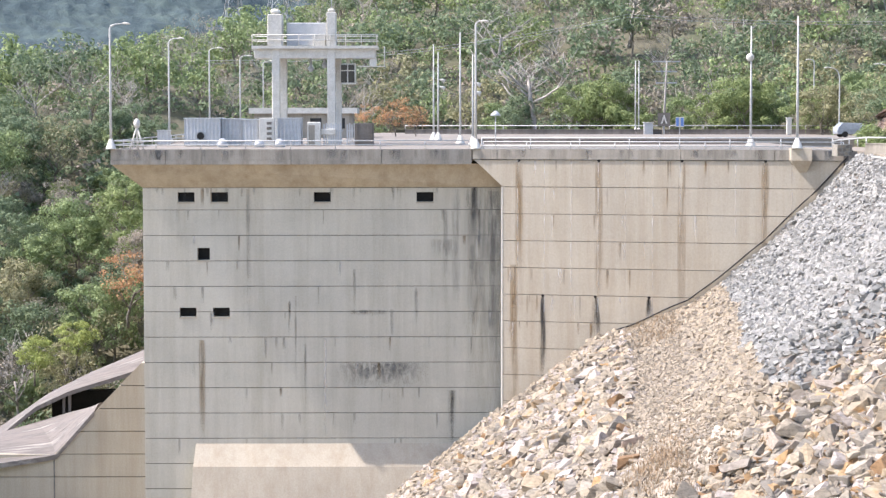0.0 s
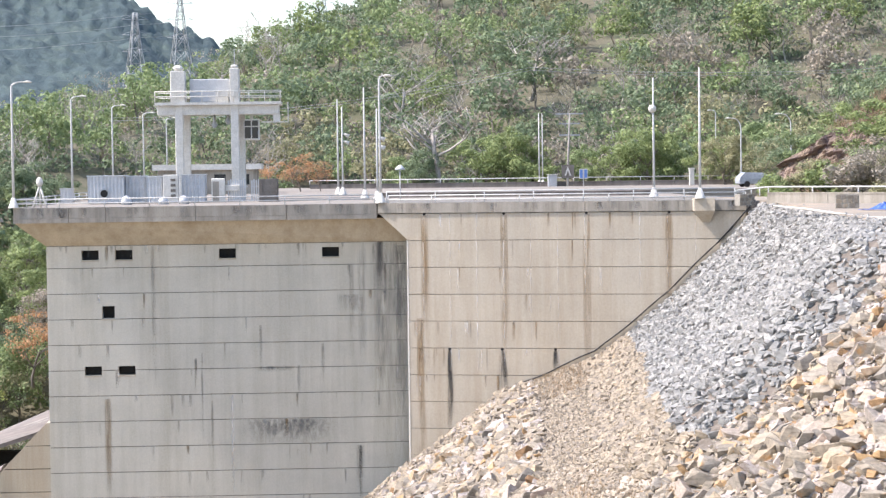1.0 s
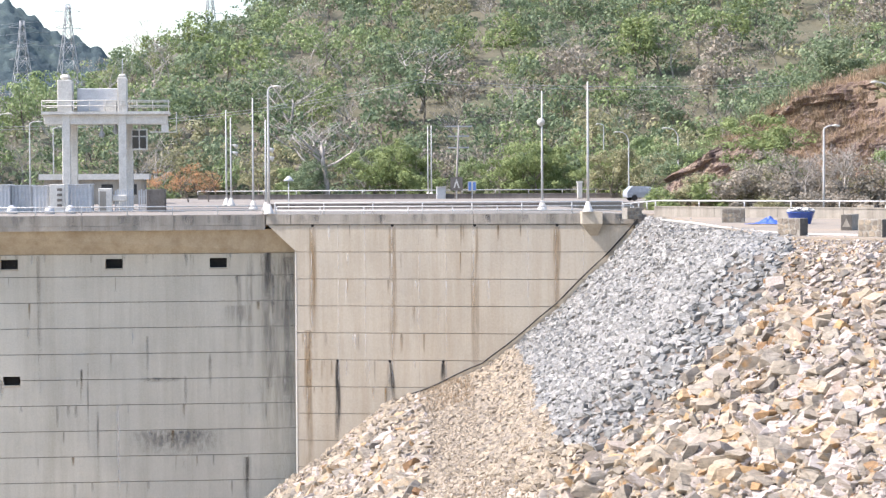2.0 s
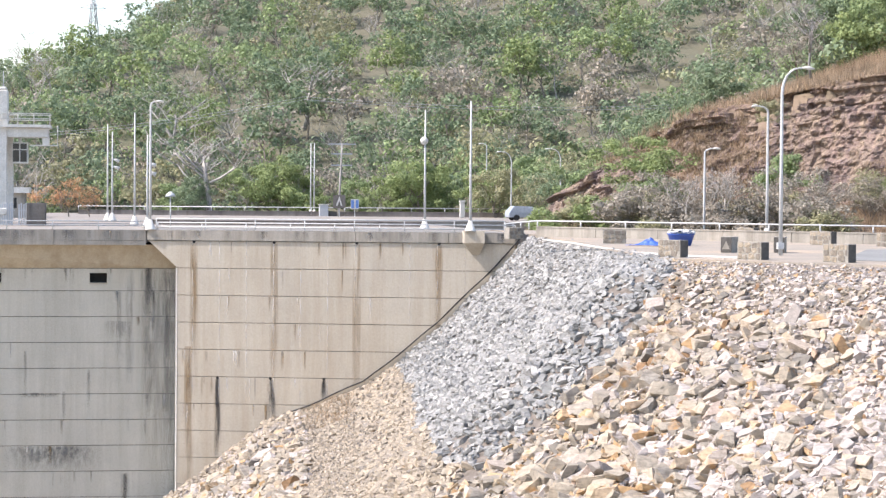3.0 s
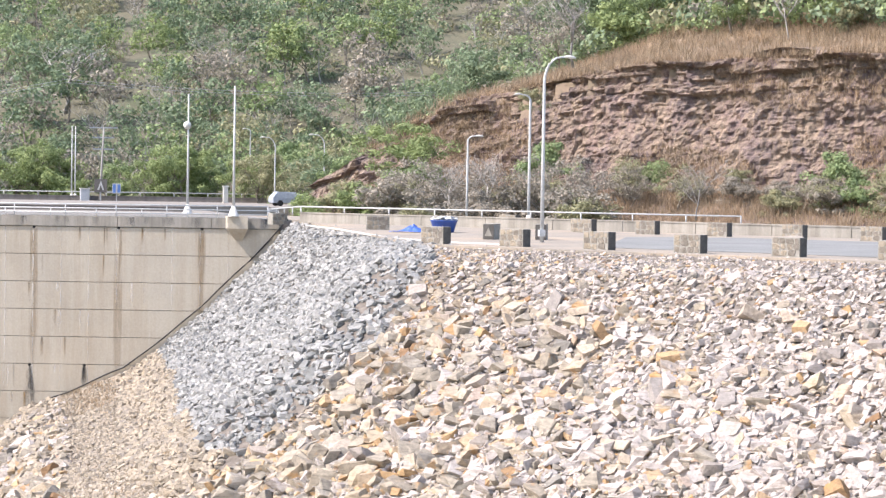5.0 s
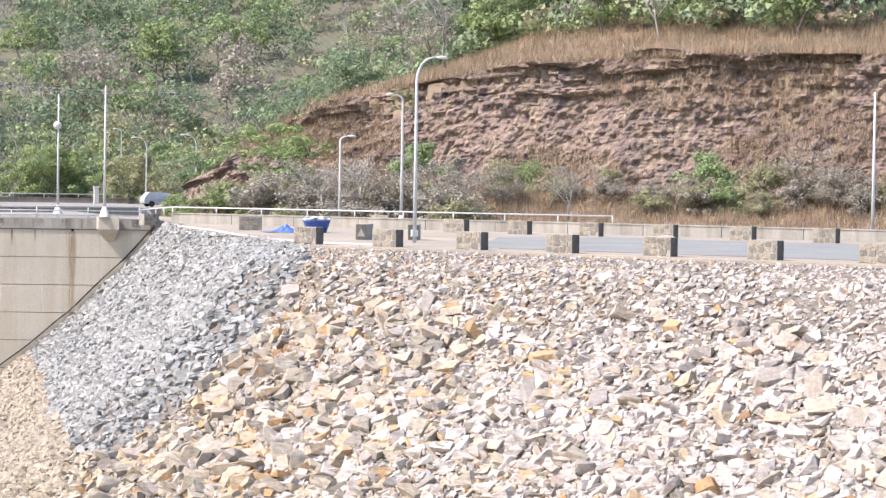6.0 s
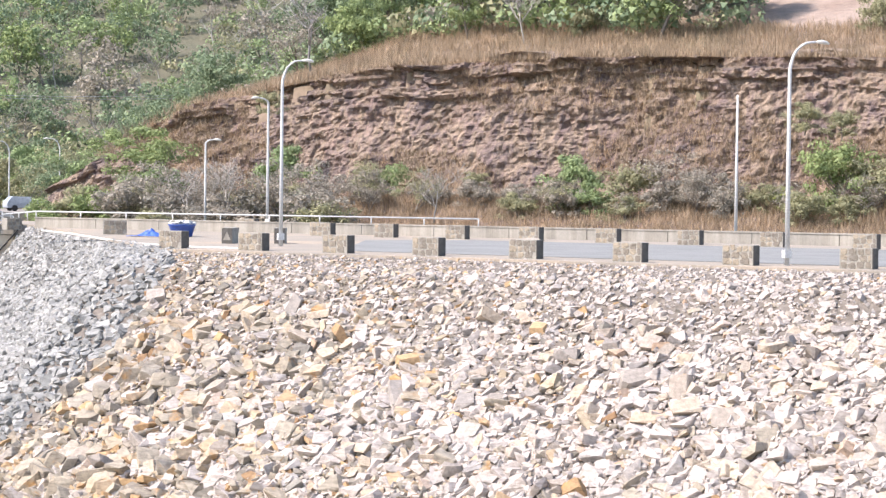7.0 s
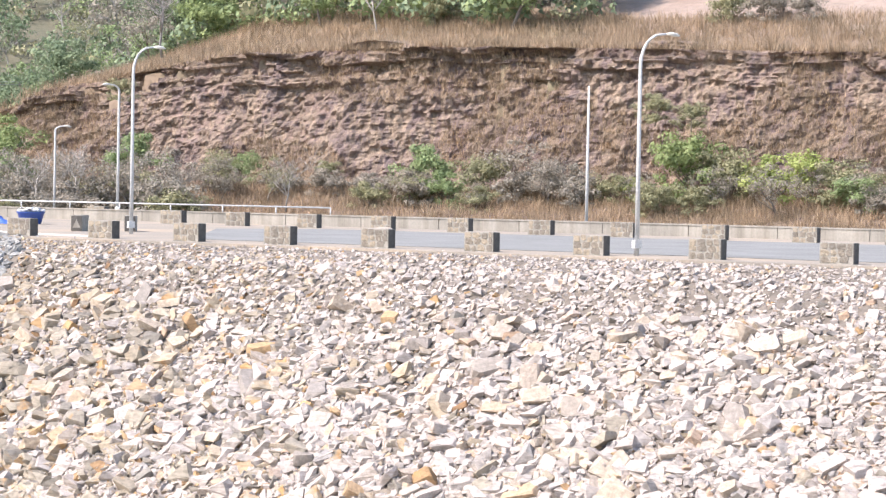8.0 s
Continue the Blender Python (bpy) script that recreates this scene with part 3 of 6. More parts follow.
# ---- cliff behind the road ----
def cliff_point(a, f):
    """The face of the cutting: a along the road, f up from its foot."""
    top = interp(a, CLIFF_A, CLIFF_TOP) + 0.7 * noise.noise(Vector((a * 0.12, 0, 5)))
    z = -1.0 + (top + 1.0) * f
    out = (50.0 * max(0, 0.26 - f) + 4.5 * (1 - f)) * min(1, max(top, 0.5) / 10)
    bed = z - 0.55 * (top - 13) + 0.5 * noise.noise(Vector((a * 0.05, 0, 2)))
    rough = min(1, max(0, f - 0.10) * 5) * min(1, max(top, 0) / 5)
    wx, wz = 0.5 * noise.noise(Vector((a * 0.4, z * 0.5, 11))), 0.6 * noise.noise(Vector((a * 0.25, z * 0.3, 15)))
    ledge = min(1, max(0, f - 0.74) * 7)
    d = 1.3 * noise.fractal(Vector((a * 0.06, z * 0.10, 3)), 1, 2.1, 3) + 0.5 * noise.fractal(Vector((a * 0.42, z * 0.12, 8)), 1, 2.1, 4)
    d += 0.42 * noise.fractal(Vector((a * 1.6, z * 1.5, 14)), 0.8, 2.2, 3) - 0.9 * max(0, noise.noise(Vector((a * 0.35 + wx, z * 0.3, 27))) - 0.1)
    d += (0.08 + 0.7 * ledge) * noise.cell(Vector((a * 0.13 + wx * 0.4, bed * 1.25 + wz, 20))) + (0.07 + 0.35 * ledge) * noise.cell(Vector((a * 0.5 + wx, bed * 2.3 + wz, 5)))
    d += 0.16 * noise.cell(Vector((a * 1.2 + wx, bed * 1.6 + wz, 9))) + 0.2 * noise.noise(Vector((a * 2.1, bed * 2.4, 6)))
    return road_at(a, CLIFF_N + 4.5 - out - 0.85 * d * rough, z), top


def build_cliff():
    n, rows = 900, 96
    a0, a1 = -137.0, 25.0
    verts, faces = [], []
    for i in range(n):
        a = a0 + (a1 - a0) * i / (n - 1)
        for j in range(rows):
            p, top = cliff_point(a, j / (rows - 1))
            verts.append(p)
        verts.append(road_at(a, CLIFF_N + 12, top + 0.5))
    w = rows + 1
    for i in range(n - 1):
        for j in range(w - 1):
            faces.append((i * w + j, i * w + j + 1, (i + 1) * w + j + 1, (i + 1) * w + j))
    tagged(mesh_part("cliff", verts, faces, CLIFF_ROCK), "red-brown layered rock cutting with dry grass on it", "cliff", kind="structure")


build_cliff()


def grass_patch(name, spots, label, lo, hi, seed):
    """Tufts of dry blades, joined."""
    rnd = random.Random(seed)
    verts, faces = [], []
    for p in spots:
        for _ in range(9):
            h = rnd.uniform(lo, hi)
            a, t = rnd.uniform(0, 6.28), rnd.gauss(0, 0.6)
            w = rnd.uniform(0.015, 0.032)
            q = p + Vector((rnd.gauss(0, 0.3), rnd.gauss(0, 0.3), 0))
            side = Vector((math.cos(a), math.sin(a), 0)) * w
            tip = q + Vector((math.cos(a + 1.3) * t * h, math.sin(a + 1.3) * t * h, h))
            i = len(verts)
            verts += [q - side, q + side, tip]
            faces.append((i, i + 1, i + 2))
    ob = mesh_part(name, verts, faces, DRY_GRASS)
    return tagged(ob, label, "grass", kind="stuff")


rnd = random.Random(21)
spots = []
for _ in range(11000):
    a = rnd.uniform(-130, 15)
    top = interp(a, CLIFF_A, CLIFF_TOP)
    n = CLIFF_N + 2.5 + interp(a, (-130, -100, -70), (26, 22, 15)) * rnd.random()
    p = road_at(a, n)
    spots.append(Vector((p.x, p.y, max(land(p.x, p.y), top - 0.2 if n < CLIFF_N + 12 else 0))))
grass_patch("bank_grass", spots, "tall dry brown grass on top of the cutting", 0.35, 1.15, 22)
spots = []
for _ in range(17000):
    p = road_at(rnd.uniform(-126, 20), 128 + (CLIFF_N - 129) * rnd.random() ** 0.6)
    n = p.x * AWAY.x + p.y * AWAY.y
    a = p.x * ROAD.x + p.y * ROAD.y
    foot = (-1.0 + 0.27 * (n - 150.0)) * min(1, max(0, interp(a, CLIFF_A, CLIFF_TOP)) / 8) if n > 150 else -9
    spots.append(Vector((p.x, p.y, max(land(p.x, p.y), foot))))
grass_patch("verge_grass", spots, "dry straw-coloured grass along the verge", 0.3, 1.1, 23)

spots = []
for _ in range(26000):
    a, f = rnd.uniform(-127, 10), rnd.uniform(0.05, 0.97)
    if noise.noise(Vector((a * 0.09, f * 3.0, 31))) + 0.25 * (0.5 - f) > -0.02:
        spots.append(cliff_point(a, f)[0])
grass_patch("cliff_grass", spots[:9000], "dry brown grass hanging on the rock face", 0.2, 0.7, 24)

spots = []
for _ in range(420):
    q = rnd.random() < 0.6
    spots.append(slope_point(rnd.gauss(57, 2.2), rnd.gauss(17.0, 0.9)) if q else slope_point(rnd.uniform(1, 14), rnd.gauss(14.5, 1.2)))
grass_patch("bench_weeds", spots, "dry reddish weeds on the level strip of the bank", 0.1, 0.38, 25)

# ---- dam walls ----
def holed_panel(bm, x0, x1, z0, z1, y, depth, holes=()):
    """A slab front with openings right through it."""
    hs = [h for h in holes if h[0] < x1 and h[1] > x0 and h[2] < z1 and h[3] > z0]
    xs = sorted({x0, x1, *[min(max(v, x0), x1) for h in hs for v in h[:2]]})
    zs = sorted({z0, z1, *[min(max(v, z0), z1) for h in hs for v in h[2:]]})

    def solid(i, j):
        if not (0 <= i < len(xs) - 1 and 0 <= j < len(zs) - 1):
            return False
        cx, cz = (xs[i] + xs[i + 1]) / 2, (zs[j] + zs[j + 1]) / 2
        return not any(h[0] < cx < h[1] and h[2] < cz < h[3] for h in hs)

    def quad(*pts):
        bm.faces.new([bm.verts.new(p) for p in pts])

    for i in range(len(xs) - 1):
        for j in range(len(zs) - 1):
            if not solid(i, j):
                continue
            a, b, c, d = xs[i], xs[i + 1], zs[j], zs[j + 1]
            quad((a, y, c), (b, y, c), (b, y, d), (a, y, d))
            if not solid(i - 1, j):
                quad((a, y + depth, c), (a, y, c), (a, y, d), (a, y + depth, d))
            if not solid(i + 1, j):
                quad((b, y, c), (b, y + depth, c), (b, y + depth, d), (b, y, d))
            if not solid(i, j - 1):
                quad((a, y + depth, c), (b, y + depth, c), (b, y, c), (a, y, c))
            if not solid(i, j + 1):
                quad((a, y, d), (b, y, d), (b, y + depth, d), (a, y + depth, d))


MAIN_Y = 172.1
WINDOWS = [(-19.36, -18.10, -3.98, -3.26), (-16.88, -15.60, -3.98, -3.26), (-9.21, -7.95, -3.98, -3.26), (-1.54, -0.28, -3.98, -3.26),
           (-17.91, -16.99, -8.33, -7.41), (-19.28, -18.02, -12.57, -11.89), (-16.79, -15.53, -12.57, -11.89)]
wall = thing("wall_intake", Matrix(), "tall weathered grey concrete intake wall with dark openings", "dam wall", kind="structure")
# Near-black core: what shows through the windows as their shaded depth.
bm = bmesh.new()
box(bm, -21.85, 6.0, MAIN_Y + 0.7, 200, -33, -1.2)
part("core", bm, HOLE_SHADE, wall)
LIFTS = [-2.92, -4.57] + [-4.57 - 1.905 * i for i in range(1, 14)]
for i, (a, b) in enumerate(zip(LIFTS, LIFTS[1:])):
    bm = bmesh.new()
    holed_panel(bm, -21.95, 6.2, b + 0.026, a - 0.026, MAIN_Y, 0.75, WINDOWS)
    part("lift", bm, MAIN_CONCRETE, wall)
    bm = bmesh.new()
    holed_panel(bm, -21.90, 6.1, a - 0.027, a + 0.027, MAIN_Y + 0.07, 0.5, WINDOWS)
    part("joint", bm, JOINT, wall)
bm = bmesh.new()
box(bm, -21.95, -21.5, MAIN_Y + 0.76, 199, -33, -1.25)
part("end_face", bm, SIDE_CONCRETE, wall)
for x0, x1, z0, z1 in WINDOWS:
    bm = bmesh.new()
    box(bm, x0 - 0.05, x1 + 0.05, MAIN_Y - 0.05, MAIN_Y + 0.1, z0 - 0.11, z0 - 0.015)
    part("window_sill", bm, SIDE_CONCRETE, wall)
# corbel under the deck
bm = bmesh.new()
top = [bm.verts.new(p) for p in ((-24.0, 170.06, -1.12), (5.4, 170.9, -1.12), (5.4, 199, -1.12), (-24.0, 199, -1.12))]
low = [bm.verts.new(p) for p in ((-21.95, 172.1, -2.9), (5.4, 172.1, -2.9), (5.4, 199, -2.9), (-21.95, 199, -2.9))]
bm.faces.new(low[::-1])
bm.faces.new(top)
for i in range(4):
    bm.faces.new((top[i], low[i], low[(i + 1) % 4], top[(i + 1) % 4]))
part("corbel", bm, CORBEL_CONCRETE, wall)
# sloping toe of the wall
bm = bmesh.new()
a, b = -18.12, 6.0
toe = [(MAIN_Y + 0.02, -22.1), (MAIN_Y - 1.25, -23.62), (MAIN_Y - 1.3, -23.68), (MAIN_Y - 2.1, -26.4), (MAIN_Y - 2.1, -33), (MAIN_Y + 0.02, -33)]
left, right = [bm.verts.new((a - 0.05 * (-22 - z), y, z)) for y, z in toe], [bm.verts.new((b, y, z)) for y, z in toe]
bm.faces.new(left)
bm.faces.new(right[::-1])
for i in range(len(toe)):
    j = (i + 1) % len(toe)
    bm.faces.new((left[i], right[i], right[j], left[j]))
part("toe", bm, SIDE_CONCRETE, wall, "paler battered concrete toe")

# deck with its fascia panels
deck = thing("deck", Matrix(), "flat concrete deck of the intake with a panelled edge", "deck", kind="structure")
bm = bmesh.new()
box(bm, -23.9, 2.6, 170.15, 305, -1.0, -0.06)
part("slab", bm, CREST_GRAVEL, deck)
joints = [-24.05, -20.0, -17.3, -10.75, -4.1, 2.55]
for a, b in zip(joints, joints[1:]):
    bm = bmesh.new()
    box(bm, a + 0.02, b - 0.02, 169.98, 170.3, -0.80, -0.02)
    box(bm, a + 0.02, b - 0.02, 169.86, 170.3, -1.14, -0.82)
    part("fascia_panel", bm, OLD_CONCRETE, deck)
for y in range(170, 305, 9):
    bm = bmesh.new()
    box(bm, -24.05, -23.75, y + 0.34, y + 9.3, -1.1, -0.02)
    part("fascia_panel", bm, OLD_CONCRETE, deck)


def sheared(bm):
    for v in bm.verts:
        v.co.y = v.co.y - SIDE_TILT * (v.co.x - 2.6)
    return bm


side = thing("wall_side", Matrix(), "tan concrete side wall of the dam streaked with rust", "dam wall", kind="structure")
SIDE_END = 28.7
bm = bmesh.new()
box(bm, 5.0, SIDE_END - 0.1, 170.1, 176, -33, -0.1)
box(bm, 2.6, SIDE_END - 0.1, 170.2, 190, -0.75, -0.1)
part("core", sheared(bm), JOINT, side)
SLIFTS = [-0.80, -2.78] + [-2.78 - 1.975 * i for i in range(1, 16)]
for a, b in zip(SLIFTS, SLIFTS[1:]):
    bm = bmesh.new()
    vs = box(bm, 4.8, SIDE_END, 170.0, 171.2, b + 0.022, a - 0.022)
    if a > -1:
        for v in vs:
            if v.co.x < 5 and v.co.z > -1.5:
                v.co.x = 2.75
        vs2 = box(bm, 2.75, 4.8, 171.2, 174, b + 0.03, a - 0.03)
        for v in vs2:
            if v.co.x < 3 and v.co.z < -1.5:
                v.co.x = 4.78
    part("lift", sheared(bm), SIDE_CONCRETE, side)
edges = [2.6, 4.4, 10.9, 17.5, 24.0, SIDE_END]
for a, b in zip(edges, edges[1:]):
    bm = bmesh.new()
    box(bm, a + 0.02, b - 0.02, 169.9, 170.4, -0.76, -0.02)
    part("parapet_panel", sheared(bm), OLD_CONCRETE, side)
# Thin white strip that paints the bright sunlit edge of the end face.
bm = bmesh.new()
box(bm, 4.74, 4.80, 169.97, 172.2, -33, -2.8)
part("lit_edge_strip", sheared(bm), WHITE_PAINT, side, "pale strip painted for the sunlit end face")
# bracket that carries a lamp
bm = bmesh.new()
ux = [bm.verts.new(p) for p in ((25.0, 169.0, 0.12), (26.4, 169.0, 0.12), (26.4, 170.1, 0.12), (25.0, 170.1, 0.12))]
um = [bm.verts.new(p) for p in ((25.0, 169.0, -0.75), (26.4, 169.0, -0.75), (26.4, 170.1, -0.75), (25.0, 170.1, -0.75))]
ul = [bm.verts.new(p) for p in ((25.7, 169.98, -1.6), (26.2, 169.98, -1.6), (26.2, 170.1, -1.6), (25.7, 170.1, -1.6))]
bm.faces.new(ux)
for p, q in ((ux, um), (um, ul)):
    for i in range(4):
        bm.faces.new((p[i], q[i], q[(i + 1) % 4], p[(i + 1) % 4]))
bm.faces.new(ul[::-1])
part("bracket", sheared(bm), SIDE_CONCRETE, side)


def stain(parent, x, z_top, z_bottom, w_top, w_bottom, material, y=MAIN_Y, tilt=0.0, lift=0.004):
    bm = bmesh.new()
    n = 8
    rows = []
    for i in range(n + 1):
        f = i / n
        w = w_top + (w_bottom - w_top) * f + 0.06 * noise.noise(Vector((x, i, 0)))
        z = z_top + (z_bottom - z_top) * f
        rows.append([bm.verts.new((x + sx * w / 2, y - lift - (tilt * (x + sx * w / 2 - 2.6) if tilt else 0), z)) for sx in (-1, 1)])
    for p, q in zip(rows, rows[1:]):
        bm.faces.new((p[0], q[0], q[1], p[1]))
    return part("stain", bm, material, parent)


def drain(parent, x, z, tilt, y):
    # The hole is a solid near-black plug, its shade put into the colour.
    bm = bmesh.new()
    yy = y - tilt * (x - 2.6)
    tube(bm, [(x, yy + 0.3, z), (x, yy - 0.03, z)], 0.11, 10)
    part("drain_hole", bm, HOLE_SHADE, parent)


for x in (6.0, 11.74, 17.6, 23.39):
    drain(side, x, -0.84, SIDE_TILT, 170)
    stain(side, x, -0.95, -12.8 if x < 20 else -8, 0.5, 0.75, RUST, 170, SIDE_TILT, 0.006)
stain(side, 5.6, -8.5, -22, 0.5, 0.8, RUST, 170, SIDE_TILT, 0.006)
for x, z, w in ((7.73, -16.8, 0.55), (11.51, -14.0, 0.9), (15.32, -12.3, 0.5)):
    drain(side, x, -10.75, SIDE_TILT, 170)
    stain(side, x, -10.85, z, 0.16, w, SOOT, 170, SIDE_TILT, 0.008)
    stain(side, x, -10.85, z, 0.3, w * 1.3, SOOT, 170, SIDE_TILT, 0.012)
for x, za, zb, w, mt in ((2.75, -1.3, -7.2, 0.7, SOOT), (2.75, -3.0, -14, 1.0, GREY_WASH), (1.4, -3.0, -13, 0.7, GREY_WASH), (-14.1, -3.0, -14.2, 0.35, GREY_WASH), (-17.6, -14.3, -22, 0.55, RUST),
                         (-11.05, -11.5, -14.4, 0.28, RUST), (-11.05, -11.4, -13, 0.16, SOOT), (-8.4, -14.2, -22, 0.2, LIME), (1.1, -18.1, -22.4, 0.3, SOOT), (1.1, -18.1, -23, 0.7, GREY_WASH),
                         (-6.2, -9.0, -12.4, 0.25, GREY_WASH), (-3.4, -12.0, -14.5, 0.3, GREY_WASH), (4.2, -3.2, -20, 0.9, GREY_WASH), (0.6, -4.6, -12.2, 0.4, GREY_WASH), (-10.6, -11, -17.6, 0.2, GREY_WASH),
                         (-9.9, -14.6, -20, 0.2, GREY_WASH), (-1.6, -10.4, -14, 0.3, GREY_WASH)):
    stain(wall, x, za, zb, w, w * 1.1, mt)
drips = random.Random(41)
for i in range(70):
    z = drips.choice(LIFTS[:11]) - 0.03
    stain(wall, drips.uniform(-21.5, 4.5), z, z - drips.uniform(0.4, 1.7), drips.uniform(0.08, 0.3), drips.uniform(0.05, 0.4), drips.choice((GREY_WASH, GREY_WASH, GREY_WASH, LIME, RUST)), MAIN_Y, 0.0, 0.004 + 0.0006 * (i % 9))
for i in range(46):
    z = drips.choice(SLIFTS[:7]) - 0.03
    x = drips.uniform(5.2, 24 + z)
    stain(side, x, z, z - drips.uniform(0.5, 1.85), drips.uniform(0.05, 0.2), drips.uniform(0.05, 0.3), drips.choice((GREY_WASH, LIME, LIME, RUST)), 170, SIDE_TILT, 0.012 + 0.0006 * (i % 9))
for i in range(11):
    x = 5.9 + 1.93 * i
    for a, b in list(zip(SLIFTS, SLIFTS[1:]))[:6 if x < 17 else 3]:
        stain(side, x, a - 0.05, b + 0.05, 0.09, 0.07, LIME, 170, SIDE_TILT, 0.02)
for i in range(26):
    x = drips.uniform(2.8, 28)
    stain(side, x, -0.05, -0.75, drips.uniform(0.15, 0.8), drips.uniform(0.1, 0.9), GREY_WASH, 169.9, SIDE_TILT, 0.006 + 0.0006 * (i % 7))
for i in range(30):
    x = drips.uniform(-23.5, 2.2)
    stain(deck, x, -0.05, -0.78, drips.uniform(0.15, 0.9), drips.uniform(0.1, 0.9), GREY_WASH, 169.98, 0.0, 0.006 + 0.0006 * (i % 7))
    if i % 2:
        stain(wall, x, -2.95, -2.95 - drips.uniform(0.4, 1.5), drips.uniform(0.1, 0.4), drips.uniform(0.1, 0.3), GREY_WASH, MAIN_Y, 0.0, 0.011)
stain(wall, 3.7, -2.95, -20.5, 3.6, 3.2, GREY_WASH, MAIN_Y, 0.0, 0.013)
stain(wall, -4.2, -16.05, -18.0, 7.6, 7.6, LICHEN)
stain(wall, 0.6, -6.8, -8.2, 2.4, 2.2, GREY_WASH)
stain(wall, -5.2, -12.1, -12.5, 3.2, 2.6, LICHEN)
for x in (-22, -20.4, -15.6, -11.6, -6.9, -3.0, 0.4, 1.8):
    stain(deck, x, -0.1, -1.1, 0.5, 0.8, GREY_WASH, 169.85)


# ---- spillway below the end of the intake ----
spill = thing("spillway_wall", Matrix(), "sloping tan concrete training wall of the spillway", "spillway wall", kind="structure")
for i in range(8):
    a, b = -17.75 - 1.88 * i, -17.75 - 1.88 * (i + 1)
    bm = bmesh.new()
    xa, xb = -24.24 - (7.2 / 7.55) * (-17.75 - a), -24.24 - (7.2 / 7.55) * (-17.75 - b)
    if a < -25.2:
        xa = xb = -40
    elif b < -25.4:
        xb = -40
    vs = box(bm, -24.2, -22.0, 188, 190, b + 0.03, a - 0.03)
    for v in vs:
        if v.co.x < -24:
            v.co.x = (xa if v.co.z > (a + b) / 2 else xb) if a > -25 else -40
    for v in bm.verts:
        v.co.x = min(v.co.x, -21.9) if v.co.x > -24 else v.co.x
    part("lift", bm, SIDE_CONCRETE, spill)
bm = bmesh.new()
box(bm, -31.5, -31.38, 187.97, 188.4, -33, -25.4)
part("joint", bm, JOINT, spill)


def slab_mat():
    m, n, k, b = node_mat("streaked_slab")
    r = ramp(n, [(0.32, (0.10, 0.092, 0.088)), (0.45, (0.21, 0.185, 0.17)), (0.55, (0.14, 0.128, 0.12)), (0.68, (0.34, 0.315, 0.29))])
    t = noise_tex(n, k, stretched(n, k, 0.10, 1.6, 0.5), 1.0, 7, 0.65)
    k.new(t.outputs["Fac"], r.inputs["Fac"])
    k.new(r.outputs["Color"], b.inputs["Base Color"])
    b.inputs["Roughness"].default_value = 0.92
    bump(n, k, b, t.outputs["Fac"], 0.4, 0.05)
    return m


SLAB = slab_mat()


def curved_slab(name, top_pts, low_pts, thick, label):
    bm = bmesh.new()
    n, m = 24, 8
    grid = []
    for i in range(n):
        f = i / (n - 1)
        k = [j / (len(top_pts) - 1) for j in range(len(top_pts))]
        a = Vector([interp(f, k, [p[c] for p in top_pts]) for c in range(3)])
        b = Vector([interp(f, k, [p[c] for p in low_pts]) for c in range(3)])
        grid.append([a.lerp(b, j / (m - 1)) + Vector((0, 0, 0.35 * math.sin(math.pi * j / (m - 1)))) for j in range(m)])
    up = [[bm.verts.new(p) for p in r] for r in grid]
    dn = [[bm.verts.new(p - Vector((0, 0, thick))) for p in r] for r in grid]
    for i in range(n - 1):
        for j in range(m - 1):
            bm.faces.new((up[i][j], up[i][j + 1], up[i + 1][j + 1], up[i + 1][j]))
            bm.faces.new((dn[i][j], dn[i + 1][j], dn[i + 1][j + 1], dn[i][j + 1]))
        for j, s in ((0, 1), (m - 1, -1)):
            bm.faces.new((up[i][j], up[i + 1][j], dn[i + 1][j], dn[i][j])[::s])
    for i in (0, n - 1):
        for j in range(m - 1):
            bm.faces.new((up[i][j], up[i][j + 1], dn[i][j + 1], dn[i][j]))
    bmesh.ops.recalc_face_normals(bm, faces=bm.faces)
    return part(name, bm, SLAB, spill, label)


curved_slab("curved_slab", [(-40, 201.2, -25.8), (-33.5, 202.2, -21.76), (-29.6, 202.8, -19.8), (-22, 203.9, -16.6)], [(-40, 194, -27), (-34.2, 195, -22.3), (-31.4, 195.5, -21), (-22, 196.8, -18.2)], 0.35, "streaked curved concrete slab")
curved_slab("curved_slab", [(-40, 194.0, -25.2), (-34.2, 195, -23.6), (-31.4, 195.5, -22.8), (-28.4, 195.9, -22.1)], [(-40, 186.5, -26.4), (-31.3, 187.9, -25.35), (-29.7, 187.9, -23.5), (-28.1, 187.9, -21.7)], 0.4, "streaked curved concrete slab")
# Solid near-black box that stands in for deep shade behind the slabs.
bm = bmesh.new()
box(bm, -33.5, -24.5, 199.5, 200.5, -33, -21.4)
part("recess_shade", bm, HOLE_SHADE, spill)
for x in (-32.0, -31.5):
    bm = bmesh.new()
    box(bm, x, x + 0.22, 195.9, 196.2, -26, -21.3)
    part("post", bm, WEATHERED, spill)


# ---- crest road ----
def plate(name, pts, z, thick, material, label, category):
    bm = bmesh.new()
    up = [bm.verts.new((p.x, p.y, z)) for p in pts]
    f = bm.faces.new(up)
    r = bmesh.ops.extrude_face_region(bm, geom=[f])
    for v in r["geom"]:
        if isinstance(v, bmesh.types.BMVert):
            v.co.z -= thick
    bmesh.ops.recalc_face_normals(bm, faces=bm.faces)
    return tagged(part(name, bm, material), label, category, kind="structure")


